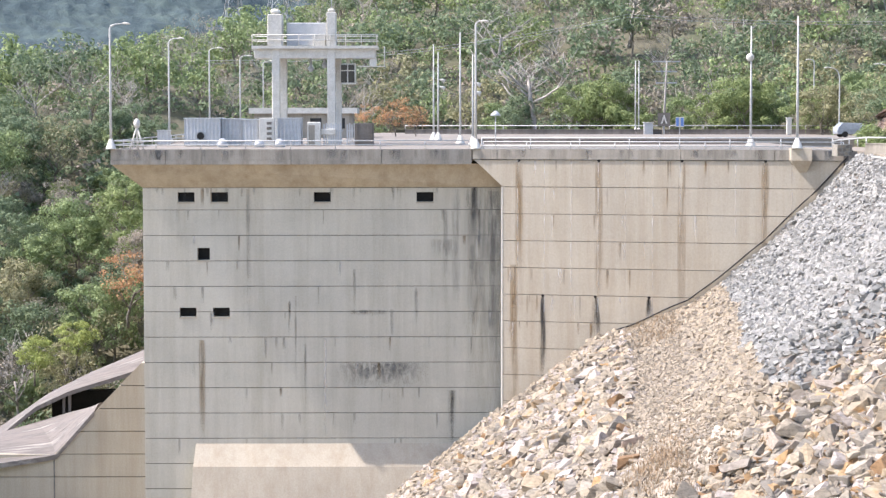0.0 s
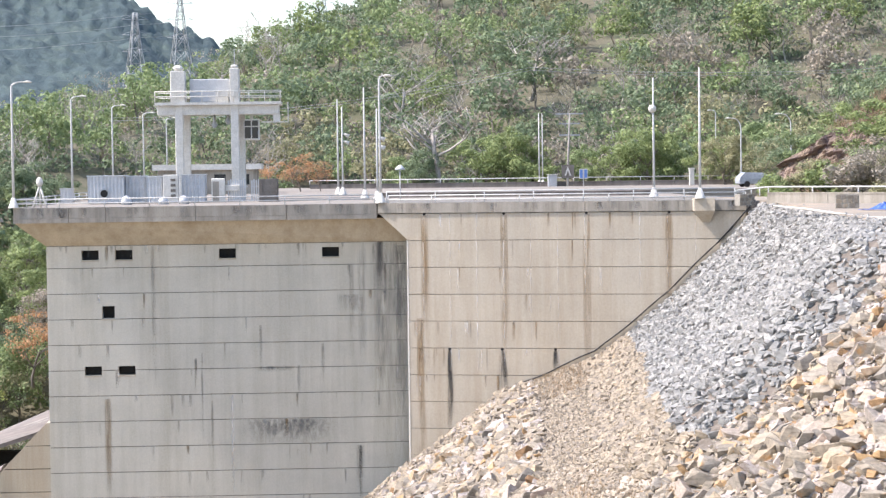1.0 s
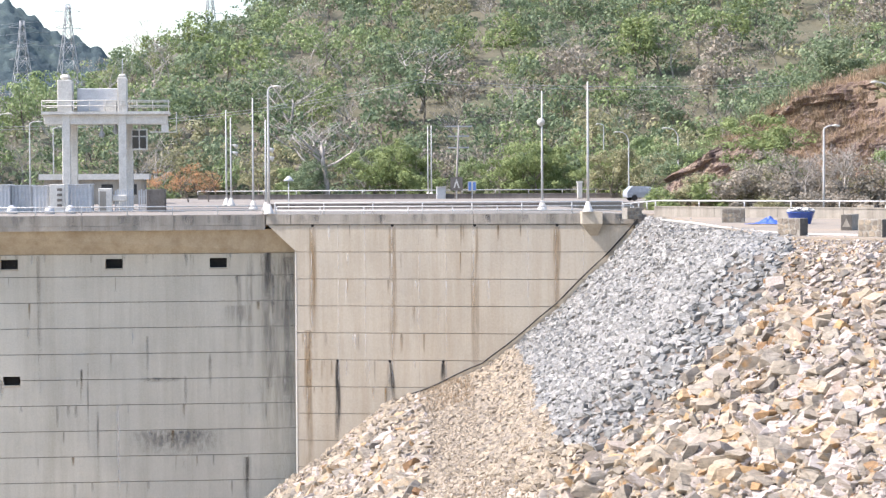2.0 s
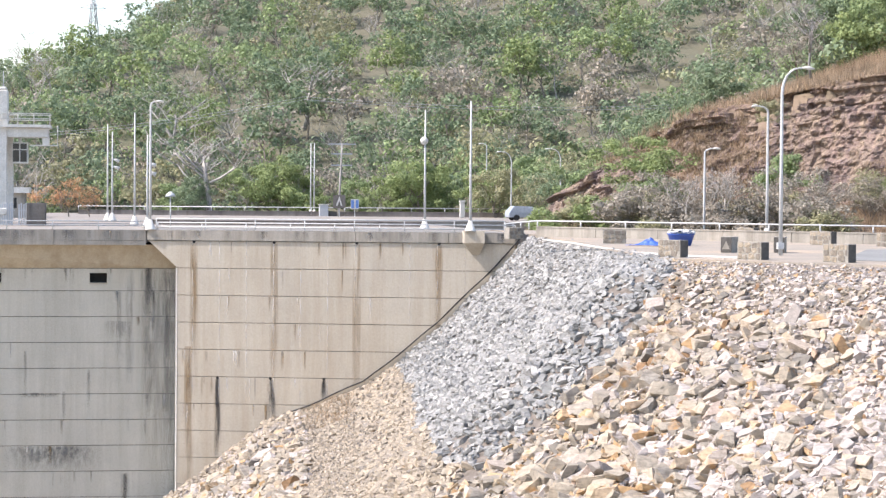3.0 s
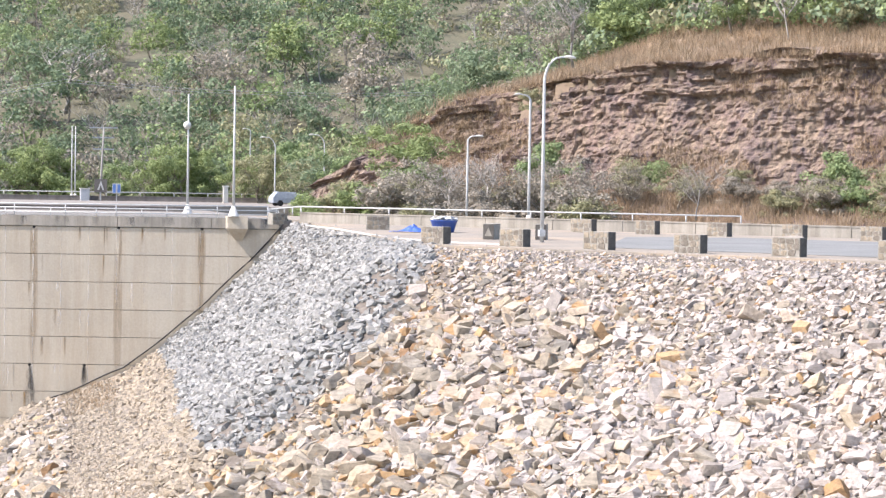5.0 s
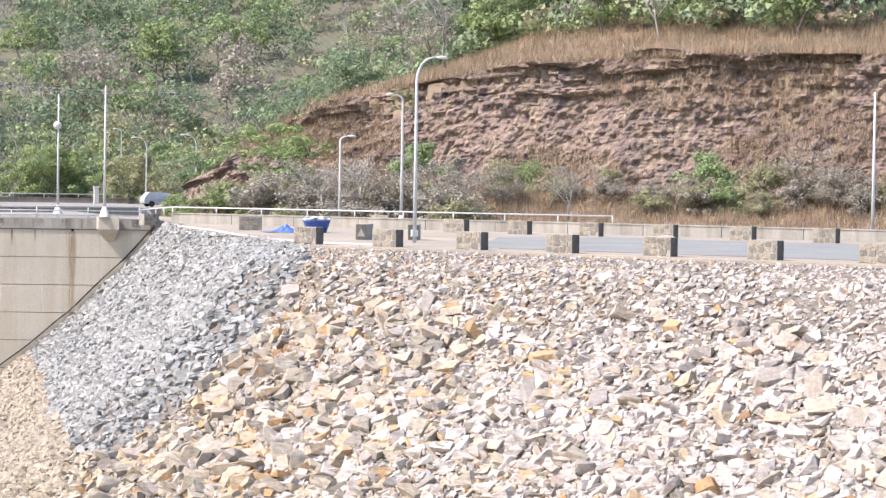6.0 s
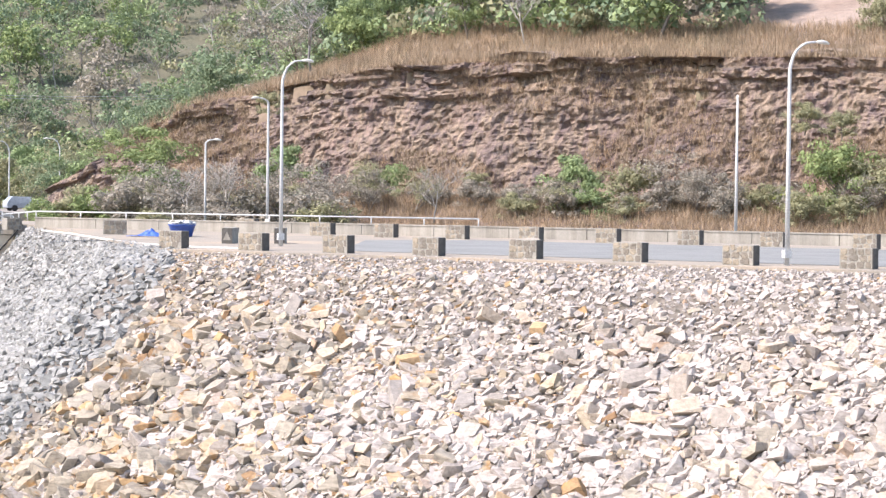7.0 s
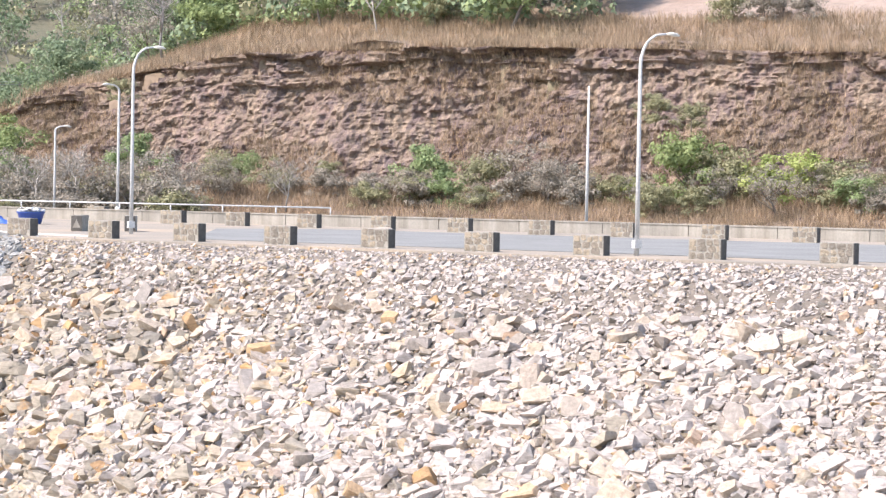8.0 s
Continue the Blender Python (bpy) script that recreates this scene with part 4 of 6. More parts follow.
inner = [Vector((29.7, 160.5, 0))] + [Vector((x, y, 0)) for x, y in CREST[1:]]
plate("crest", inner + [road_at(95, 124), road_at(-70, 124), Vector((30.2, 190, 0)), Vector((30.2, 163, 0))], CREST_Z, 0.25, SHOULDER, "grey-tan gravel shoulder of the dam crest", "ground")
plate("road", [near_at(-61, 85.6), near_at(100, 84.4), road_at(95, 113.6), road_at(-62, 113.6), road_at(-66, 108)], CREST_Z + 0.03, 0.02, ASPHALT, "grey sealed road along the crest", "road")
bm = bmesh.new()
box(bm, 2.6, SIDE_END + 1, 170.5, 305, -0.9, -0.11)
tagged(part("deck_road", sheared(bm), CREST_GRAVEL), "weathered paved deck behind the side wall", "road", kind="structure")


bm = bmesh.new()
box(bm, 29.8, 62, 238, 291, -2.6, -0.12)
tagged(part("access_road", bm, CREST_GRAVEL), "grey paved access road behind the dam", "road", kind="structure")


# ---- rails and parapets ----
def rail(points, height, step, radius, label, group, rails=(1.0,), material=METAL_PAINT):
    """A pipe rail along a line of points, on posts of its own."""
    t = thing("railing", pose(*points[0]), label, "railing", group)
    base = Vector(points[0])
    pts = [Vector(p) - base for p in points]
    for k in rails:
        bm = bmesh.new()
        tube(bm, [p + Vector((0, 0, height * k)) for p in pts], radius, 6)
        part("rail", bm, material, t)
    for a, b in zip(pts, pts[1:]):
        n = max(1, round((b - a).length / step))
        for i in range(n):
            p = a.lerp(b, i / n)
            bm = bmesh.new()
            tube(bm, [p, p + Vector((0, 0, height))], radius * 0.9, 6)
            part("post", bm, material, t)
    p = pts[-1]
    bm = bmesh.new()
    tube(bm, [p, p + Vector((0, 0, height))], radius * 0.9, 6)
    part("post", bm, material, t)
    return t


rail([(-24, 170.15, -0.02), (2.4, 170.15, -0.02)], 0.62, 3.3, 0.045, "pale pipe railing on the deck edge", "deck railings", (1.0, 0.5))
rail([(-23.9, 170.3, -0.02), (-23.9, 300, -0.02)], 0.62, 6.0, 0.045, "pale pipe railing on the deck edge", "deck railings", (1.0, 0.5))
rail([(3.4, side_y(3.4) + 0.15, -0.02), (SIDE_END, side_y(SIDE_END) + 0.15, -0.02)], 0.55, 3.4, 0.045, "pale pipe guard rail on the parapet", "deck railings", (1.0, 0.45))
rail([(3.4, 176, -0.11), (29.2, 170.6, -0.11)], 0.85, 3.6, 0.048, "pale pipe guard rail beside the road", "road railings")
rail([(29.4, 171.2, 0.0), road_at(-100, 121.3, 0.42), road_at(-66.2, 121.3, 0.46)], 0.55, 3.9, 0.05, "white pipe rail on the low parapet", "road railings")


def parapet(points, height, thick, step, label, group, material=OLD_CONCRETE):
    t = thing("parapet", pose(*points[0]), label, "parapet", group, kind="structure")
    base = Vector(points[0])
    for a, b in zip(points, points[1:]):
        a, b = Vector(a) - base, Vector(b) - base
        d = (b - a)
        n = max(1, round(d.length / step))
        ang = math.degrees(math.atan2(d.y, d.x))
        for i in range(n):
            p = a.lerp(b, i / n)
            w = d.length / n
            bm = bmesh.new()
            box(bm, 0.02, w - 0.02, -thick / 2, thick / 2, 0, height, pose(p.x, p.y, p.z, 0, 0, ang))
            box(bm, 0.0, w, -thick / 2 - 0.04, thick / 2 + 0.04, height, height + 0.08, pose(p.x, p.y, p.z, 0, 0, ang))
            part("panel", bm, material, t)
    return t


parapet([road_at(-100, 121.3, CREST_Z), road_at(90, 121.3, CREST_Z)], 0.62, 0.3, 5.2, "low weathered concrete parapet along the road", "road parapets", OLD_CONCRETE)
parapet([(-4, 290, -0.1), (49, 281, -0.1)], 0.52, 0.3, 4.2, "dark-stained concrete parapet on the far side of the deck", "deck parapets", WEATHERED)
rail([(-4, 290, 0.48), (49, 281, 0.48)], 0.48, 4.2, 0.06, "pale pipe rail on the far parapet", "deck railings")
parapet([(3, 205, -0.1), (27, 199, -0.1)], 0.35, 0.5, 5.0, "low dark kerb wall across the deck", "deck parapets", WEATHERED)


# ---- stone guard blocks ----
def stone_block(seed):
    """Mortared rubble: a core with irregular flat stones set in its faces."""
    rnd = random.Random(seed)
    t = thing("stone_block", Matrix(), "mortared rubble stone guard block beside the road", "guard block", "guard blocks")
    bm = bmesh.new()
    box(bm, -0.66, 0.66, -0.28, 0.28, 0, 0.80)
    part("core", bm, MORTAR, t)
    # The end away from the sun gets its shade from a darker colour.
    box_side = bmesh.new()
    box(box_side, 0.662, 0.69, -0.27, 0.27, 0.02, 0.78)
    part("end_face", box_side, SHADED_STONE, t, "end face with its shade put into the colour")

    def stone(cx, cz, w, h, face):
        bm = bmesh.new()
        n = rnd.randint(5, 7)
        ring = []
        for i in range(n):
            a = 2 * math.pi * (i + rnd.uniform(-0.25, 0.25)) / n
            u = max(-0.5, min(0.5, 0.72 * math.cos(a))) * w
            v = max(-0.5, min(0.5, 0.72 * math.sin(a))) * h
            ring.append((cx + u, cz + v))
        low, up = [], []
        for u, v in ring:
            k = 0.9
            if face == 0:
                low.append(bm.verts.new((u, -0.275, v)))
                up.append(bm.verts.new((cx + (u - cx) * k, -0.30, cz + (v - cz) * k)))
            else:
                low.append(bm.verts.new((0.655, u, v)))
                up.append(bm.verts.new((0.68, cx + (u - cx) * k, cz + (v - cz) * k)))
        bm.faces.new(up)
        for i in range(n):
            bm.faces.new((low[i], low[(i + 1) % n], up[(i + 1) % n], up[i]))
        part("stone", bm, BLOCK_STONE if face == 0 else SHADED_STONE, t)

    for row, (z, h) in enumerate(((0.14, 0.25), (0.41, 0.25), (0.67, 0.24))):
        x = -0.64
        while x < 0.5:
            w = min(rnd.uniform(0.26, 0.44), 0.64 - x)
            stone(x + w / 2, z + rnd.uniform(-0.03, 0.03), w - 0.03, h, 0)
            x += w
        for cx in (-0.135, 0.135):
            stone(cx, z, 0.25, h, 1)
    return t


BLOCK_ANGLE = math.degrees(math.atan2(ROAD.y, ROAD.x))
masters = [stone_block(i) for i in range(4)]
NEAR_BEARINGS = (14.15, 16.13, 18.24, 20.5, 22.93, 25.53, 28.26, 31.14, 34.36, 37.8)
FAR_BEARINGS = (17.8, 19.36, 21.13, 22.97, 24.89, 26.92, 28.96, 31.22, 33.45, 35.7)
places = [(on_line(az, 53.5, 82.7) - NEAR_DIR * 0.66, -3.5, 1) for az in NEAR_BEARINGS]
places += [(on_line(az, 52.0, 113.8) - ROAD * 0.66, -2, 1) for az in FAR_BEARINGS]
places += [(Vector((29.4, 133.4, 0)), 40, 0.9), (Vector((28.4, 161.9, -0.3)), 80, 1.1), (Vector((40.9, 145.5, 0)), 0, 1), (Vector((30.9, 113.2, 0)), -70, 1),
           (Vector((33.6, 113.4, 0)), -60, 0.95), (Vector((41.6, 132.6, 0)), -40, 0.95)]
for i, (p, turn, size) in enumerate(places):
    m = pose(p.x, p.y, p.z + CREST_Z, 0, 0, BLOCK_ANGLE + turn)
    if i < 4:
        masters[i].matrix_basis = m
    else:
        t = copy_thing(masters[i % 4], m)
        if turn < -50:
            bm = bmesh.new()
            bm.faces.new([bm.verts.new((0.695, y, z)) for y, z in ((-0.2, 0.18), (0.2, 0.18), (0.0, 0.62))])
            part("marker", bm, OLD_CONCRETE, t, "faded white triangle mark")


# ---- lamps ----
def street_lamp(x, y, z, h, arm=1.2, turn=0.0, cone=True, head=True, flood=0, label="pale galvanised street lamp with a curved arm"):
    t = thing("street_lamp", pose(x, y, z, 0, 0, turn), label, "street lamp", "street lamps")
    bm = bmesh.new()
    pts = [(0, 0, 0), (0, 0, h * 0.5)]
    rad = [0.105, 0.085]
    bend = 1.25 if arm > 1.05 else 0.35
    if arm:
        for i in range(7):
            a = math.pi / 2 * i / 6
            pts.append((arm * 0.75 * (1 - math.cos(a)), 0, h - bend + bend * math.sin(a)))
            rad.append(0.074 - 0.005 * i)
        pts.append((arm, 0, h + 0.02))
        rad.append(0.04)
    else:
        pts.append((0, 0, h))
        rad.append(0.055)
    tube(bm, pts, rad, 8)
    part("pole", bm, METAL_PAINT, t)
    if cone:
        bm = bmesh.new()
        tube(bm, [(0, 0, 0), (0, 0, 0.08), (0, 0, 0.75)], [0.42, 0.38, 0.12], 12)
        part("base_cone", bm, WHITE_PAINT, t)
    else:
        bm = bmesh.new()
        box(bm, -0.16, 0.14, -0.14, 0.14, 0.3, 0.62)
        part("junction_box", bm, METAL_PAINT, t)
    if arm and head:
        bm = bmesh.new()
        tube(bm, [(arm - 0.1, 0, h + 0.02), (arm + 0.15, 0, h + 0.03), (arm + 0.38, 0, h), (arm + 0.5, 0, h - 0.03)], [0.045, 0.085, 0.075, 0.03], 8)
        part("lamp_head", bm, WHITE_PAINT, t)
    for i in range(flood):
        bm = bmesh.new()
        zc = h * 0.69 - 0.7 * i
        tube(bm, [(0.1, 0, zc), (0.28, -0.08, zc - 0.03), (0.6, -0.24, zc - 0.2)], [0.06, 0.12, 0.21], 10)
        part("floodlight", bm, WHITE_PAINT, t, "white conical floodlight")
    return t


for x, y, z, h, arm, turn, cone in (
        (-24.0, 170.05, 0, 9.2, 1.0, 0, True), (-23.7, 204.6, 0, 9.2, 0.9, 0, True), (-23.1, 234.9, 0, 9.2, 0.9, 0, True), (-22.8, 268, 0, 9.2, 0.9, 0, True), (-22.3, 297, 0, 9.2, 0.9, 0, True),
        (2.84, 169.98, 0, 9.35, 0.45, 0, True), (25.42, 163.0, 0.1, 9.3, 0, 0, True),
        (40.95, 141.2, 0.0, 8.4, 0.8, 200, True), (32.06, 108.15, CREST_Z, 9.05, 1.1, 0, False), (44.79, 80.75, CREST_Z, 8.85, 1.25, 0, False),
        (61.47, 116.8, CREST_Z, 8.4, 0, 0, False), (42.97, 164.5, -1, 7.2, 0.7, 0, False), (50.0, 255.1, -2, 9.9, 1.3, 180, False), (46.3, 266, -2, 9.7, 1.3, 180, False), (48.25, 296, -1, 10.3, 0.6, 180, True)):
    street_lamp(x, y, z, h, arm, turn, cone)
for x, y, h, flood in ((-0.34, 228, 9.4, 0), (0.11, 226, 8.6, 2), (2.0, 200, 9.6, 0), (2.9, 188, 7.4, 2), (24.75, 288.5, 9.1, 0), (25.15, 288.2, 9.1, 0)):
    street_lamp(x, y, -0.06, h, 0, 20, True, False, flood, "straight pale lamp mast standing on the deck")
t = street_lamp(25.16, 185.3, -0.06, 9.6, 0, 0, True, False, 0, "straight pale mast with a white globe")
bm = bmesh.new()
bmesh.ops.create_uvsphere(bm, u_segments=12, v_segments=8, radius=0.33, matrix=pose(-0.1, -0.12, 7.1))
part("globe", bm, WHITE_PAINT, t)
t = thing("lamp_bollard", pose(4.6, 182, -0.06), "short mast with a domed lamp shade", "lamp")
bm = bmesh.new()
tube(bm, [(0, 0, 0), (0, 0, 2.5)], 0.05, 6)
part("pole", bm, METAL_PAINT, t)
bm = bmesh.new()
tube(bm, [(0, 0, 2.45), (0, 0, 2.6), (0, 0, 2.85)], [0.42, 0.36, 0.08], 12)
part("shade", bm, GALVANISED, t)


# ---- hoist gantry on the deck ----
def box_part(name, x0, x1, y0, y1, z0, z1, material, parent, label="", bevel=0.0):
    bm = bmesh.new()
    box(bm, x0, x1, y0, y1, z0, z1)
    if bevel:
        bmesh.ops.bevel(bm, geom=bm.edges[:], offset=bevel, segments=1, affect="EDGES")
    return part(name, bm, material, parent, label)


gantry = thing("hoist_gantry", pose(-14.1, 204.5, -0.06), "tall off-white hoist gantry with a railed platform", "gantry")
for x in (0.0, 4.85):
    for y in (-1.5, 1.5):
        dx = 0.0 if y < 0 else 0.42
        box_part("column", x + dx - 0.36, x + dx + 0.34, y - 0.36, y + 0.36, 0, 8.4, WHITE_PAINT, gantry, "", 0.05)
box_part("head_tower", -0.72, 0.55, -1.9, 0.2, 8.4, 11.3, WHITE_PAINT, gantry, "", 0.05)
box_part("head_cap", -0.5, 0.35, -1.7, 0.0, 11.3, 11.8, WHITE_PAINT, gantry, "", 0.2)
box_part("head_tower", 4.45, 5.25, -1.9, 0.2, 8.4, 11.5, WHITE_PAINT, gantry, "", 0.05)
box_part("head_cap", 4.55, 5.15, -1.8, 0.1, 11.5, 11.8, WHITE_PAINT, gantry, "", 0.1)
box_part("beam", -1.9, 8.7, -1.75, -1.25, 7.45, 8.3, WHITE_PAINT, gantry, "", 0.03)
box_part("beam", -1.9, 8.7, 1.25, 1.75, 7.45, 8.3, WHITE_PAINT, gantry, "", 0.03)
box_part("platform", -2.1, 8.9, -2.2, 2.2, 8.3, 8.55, WHITE_PAINT, gantry)
box_part("machine_house", 0.9, 4.4, -1.0, 1.4, 8.55, 10.6, GALVANISED, gantry, "pale grey machine housing", 0.06)
box_part("machine_box", 3.2, 4.3, -1.6, -1.05, 8.55, 9.5, WHITE_PAINT, gantry)
for z in (9.05, 9.5):
    bm = bmesh.new()
    tube(bm, [(-2.05, -2.15, z), (8.85, -2.15, z)], 0.04, 6)
    part("rail", bm, WHITE_PAINT, gantry)
    bm = bmesh.new()
    tube(bm, [(-2.05, 2.15, z), (8.85, 2.15, z)], 0.04, 6)
    part("rail", bm, WHITE_PAINT, gantry)
    for x in (-2.05, 8.85):
        bm = bmesh.new()
        tube(bm, [(x, -2.15, z), (x, 2.15, z)], 0.04, 6)
        part("rail", bm, WHITE_PAINT, gantry)
for i in range(9):
    bm = bmesh.new()
    tube(bm, [(-2.05 + 1.3625 * i, -2.15, 8.5), (-2.05 + 1.3625 * i, -2.15, 9.52)], 0.04, 6)
    part("rail_post", bm, WHITE_PAINT, gantry)
cabin = box_part("cabin", 5.55, 6.95, -1.0, 0.4, 5.2, 7.05, WHITE_PAINT, gantry, "small white operator cabin", 0.04)
for a, b in ((5.66, 6.2), (6.3, 6.84)):
    for c, d in ((5.35, 6.35), (6.45, 6.92)):
        box_part("pane", a, b, -1.04, -0.97, c, d, GLASS_DARK, cabin)
box_part("cabin_hanger", 6.1, 6.4, -0.5, -0.2, 7.0, 7.5, WHITE_PAINT, gantry)
bm = bmesh.new()
tube(bm, [(7.2, -1.6, 6.75), (9.5, -1.6, 6.75), (9.5, -1.6, 8.5)], 0.06, 6)
part("ladder_guard", bm, WHITE_PAINT, gantry)
box_part("trolley", 8.2, 8.8, -1.6, -0.9, 6.8, 7.45, WHITE_PAINT, gantry)
for x, z in ((3.0, 6.6), (4.2, 6.9)):
    bm = bmesh.new()
    tube(bm, [(x, -0.6, 7.6), (x, -0.6, z + 0.3), (x, -0.6, z), (x, -0.6, z - 0.3)], [0.1, 0.12, 0.3, 0.12], 8)
    part("hoist_block", bm, STEEL, gantry)
bm = bmesh.new()
tube(bm, [(4.85, -1, 11.7), (4.85, -1, 13.2)], [0.06, 0.03], 6)
part("mast", bm, STEEL, gantry)


# ---- plant on the deck ----
def corrugated_box(x, y, w, d, h, label, hole=False):
    t = thing("plant_cabinet", pose(x, y, -0.06), label, "cabinet", "plant cabinets")
    bm = bmesh.new()
    n = int(w / 0.14)
    front = []
    for i in range(n + 1):
        xx = w * i / n
        front.append((xx, 0.05 if i % 2 else 0.0))
    lo = [bm.verts.new((a, b, 0.12)) for a, b in front]
    hi = [bm.verts.new((a, b, h - 0.08)) for a, b in front]
    for i in range(n):
        bm.faces.new((lo[i], lo[i + 1], hi[i + 1], hi[i]))
    part("corrugated_front", bm, GALVANISED, t)
    box_part("body", 0.0, w, 0.06, d, 0.1, h - 0.05, GALVANISED, t)
    box_part("roof", -0.06, w + 0.06, -0.08, d + 0.06, h - 0.08, h, GALVANISED, t)
    box_part("plinth", 0.02, w - 0.02, 0.02, d, 0, 0.12, OLD_CONCRETE, t)
    if hole:
        bm = bmesh.new()
        tube(bm, [(w * 0.46, 0.02, 0.85), (w * 0.46, -0.14, 0.85)], [0.42, 0.42], 16)
        fan = part("vent_ring", bm, STEEL, t)
        bm = bmesh.new()
        tube(bm, [(w * 0.46, -0.13, 0.85), (w * 0.46, -0.16, 0.85)], [0.3, 0.3], 16)
        part("vent_mouth", bm, HOLE_SHADE, fan)
    return t


corrugated_box(-20.45, 187, 2.9, 4, 2.3, "grey corrugated metal plant cabinet with a round vent", True)
corrugated_box(-17.5, 188.2, 1.6, 3, 2.25, "grey corrugated metal plant cabinet")
corrugated_box(-15.8, 187.6, 1.3, 3, 2.2, "grey corrugated metal plant cabinet")
corrugated_box(-13.0, 188.4, 1.9, 2.5, 2.3, "grey corrugated metal plant cabinet")
corrugated_box(-24.0 + 1.0, 190, 1.0, 1.0, 1.3, "small grey metal switch cabinet")
t = thing("white_cabinet", pose(-14.4, 187.2, -0.06), "white ribbed switch cabinet on the deck", "cabinet")
box_part("body", 0, 1.2, 0, 0.8, 0, 2.3, WHITE_PAINT, t, "", 0.03)
for i in range(4):
    box_part("louvre", 0.6, 1.0, -0.05, 0.01, 0.5 + 0.42 * i, 0.72 + 0.42 * i, BROWN_PAINT, t)
t = thing("pump_housing", pose(-10.6, 188.5, -0.06), "off-white metal housing beside a slatted screen", "housing")
box_part("body", 0, 1.1, 0, 0.9, 0, 1.95, WHITE_PAINT, t, "", 0.05)
box_part("door", 0.12, 0.62, -0.03, 0.02, 0.1, 1.7, OLD_CONCRETE, t)
box_part("duct", 1.1, 2.3, 0.2, 0.7, 0.9, 1.4, WHITE_PAINT, t, "", 0.05)
for x, w in ((-9.3, 1.6), (-7.4, 1.9)):
    t = thing("slatted_screen", pose(x, 189, -0.06), "grey slatted timber screen on the deck", "screen", "slatted screens")
    for i in range(int(w / 0.19)):
        box_part("slat", 0.19 * i, 0.19 * i + 0.13, 0, 0.05, 0.05, 1.75 + 0.1 * (i % 2), GALVANISED, t)
    box_part("cross_bar", 0, w, 0.05, 0.1, 1.2, 1.3, GALVANISED, t)
t = thing("steel_bulkhead", pose(-6.7, 188, -0.06), "dark brown steel bulkhead standing on the deck", "bulkhead")
box_part("plate", 0, 1.5, 0, 2.4, 0, 1.85, BROWN_PAINT, t)
for x in (0.1, 1.3):
    box_part("rib", x, x + 0.12, -0.1, 0.0, 0, 1.85, BROWN_PAINT, t)
t = thing("deck_hoist", pose(-22.4, 172.5, -0.06), "white three-legged deck hoist with a round head", "hoist")
for dx, dy in ((-0.5, -0.4), (0.55, -0.4), (0, 0.5)):
    bm = bmesh.new()
    tube(bm, [(dx, dy, 0), (0, 0, 1.7)], 0.07, 6)
    part("leg", bm, WHITE_PAINT, t)
bm = bmesh.new()
tube(bm, [(0, 0, 1.6), (0, 0, 1.9), (0, 0, 2.15), (0, 0, 2.3)], [0.16, 0.26, 0.2, 0.06], 10)
part("head", bm, WHITE_PAINT, t)
for x, z in ((-16.9, 0.36), (-12.4, 0.34), (-14.0, 0.3)):
    t = thing("valve_housing", pose(x, 182, -0.06), "pale domed valve housing on the deck", "valve", "valve housings")
    bm = bmesh.new()
    tube(bm, [(0, 0, 0), (0, 0, z), (0, 0, z * 1.6), (0, 0, z * 2)], [0.42, 0.4, 0.3, 0.08], 12)
    part("dome", bm, GALVANISED, t)
t = thing("low_building", pose(-19.5, 246, -0.06), "long low building with a pale flat roof", "building")
box_part("wall", 0, 10.5, 0, 6, 0, 2.6, OLD_CONCRETE, t)
box_part("roof", -0.5, 11, -0.5, 6.5, 2.6, 3.2, WHITE_PAINT, t)
for i in range(4):
    box_part("window", 1 + 2.5 * i, 2.2 + 2.5 * i, -0.04, 0.02, 1.0, 2.1, GLASS_DARK, t)

# ---- things on the crest ----
t = thing("basin", pose(32.1, 128.0, CREST_Z), "large blue plastic basin with white cloth in it", "basin")
bm = bmesh.new()
tube(bm, [(0, 0, 0), (0, 0, 0.05), (0, 0, 0.62), (0, 0, 0.70)], [0.55, 0.58, 0.76, 0.82], 20)
part("tub", bm, BLUE_PLASTIC, t)
rnd = random.Random(3)
for i in range(4):
    bm = bmesh.new()
    bmesh.ops.create_icosphere(bm, subdivisions=2, radius=0.3)
    for v in bm.verts:
        v.co = Vector((v.co.x, v.co.y, v.co.z * 0.55)) * (1 + 0.4 * noise.noise(v.co * 4 + Vector((i * 3, 0, 0)))) + Vector((-0.45 + 0.3 * i, rnd.uniform(-0.2, 0.2), 0.78))
    part("cloth", bm, WHITE_PAINT, t, "crumpled white cloth")
bm = bmesh.new()
g = 18
vs = [[bm.verts.new(((i / (g - 1) - 0.5) * 2.0, (j / (g - 1) - 0.5) * 1.2, 0.02 + 0.34 * math.exp(-((i / (g - 1) - 0.62) ** 2 + (j / (g - 1) - 0.5) ** 2) * 14) * (1 + 0.6 * noise.noise(Vector((i, j, 0)) * 0.5)) + 0.06 * abs(noise.noise(Vector((i, j, 4)) * 0.4))))
       for j in range(g)] for i in range(g)]
for i in range(g - 1):
    for j in range(g - 1):
        bm.faces.new((vs[i][j], vs[i + 1][j], vs[i + 1][j + 1], vs[i][j + 1]))
t = part("tarpaulin", bm, BLUE_TARP)
t.matrix_basis = pose(29.9, 127.4, CREST_Z + 0.01, 0, 0, -30)
tagged(t, "crumpled bright blue tarpaulin lying on the gravel", "tarpaulin")
bm = bmesh.new()
bmesh.ops.create_icosphere(bm, subdivisions=2, radius=0.5)
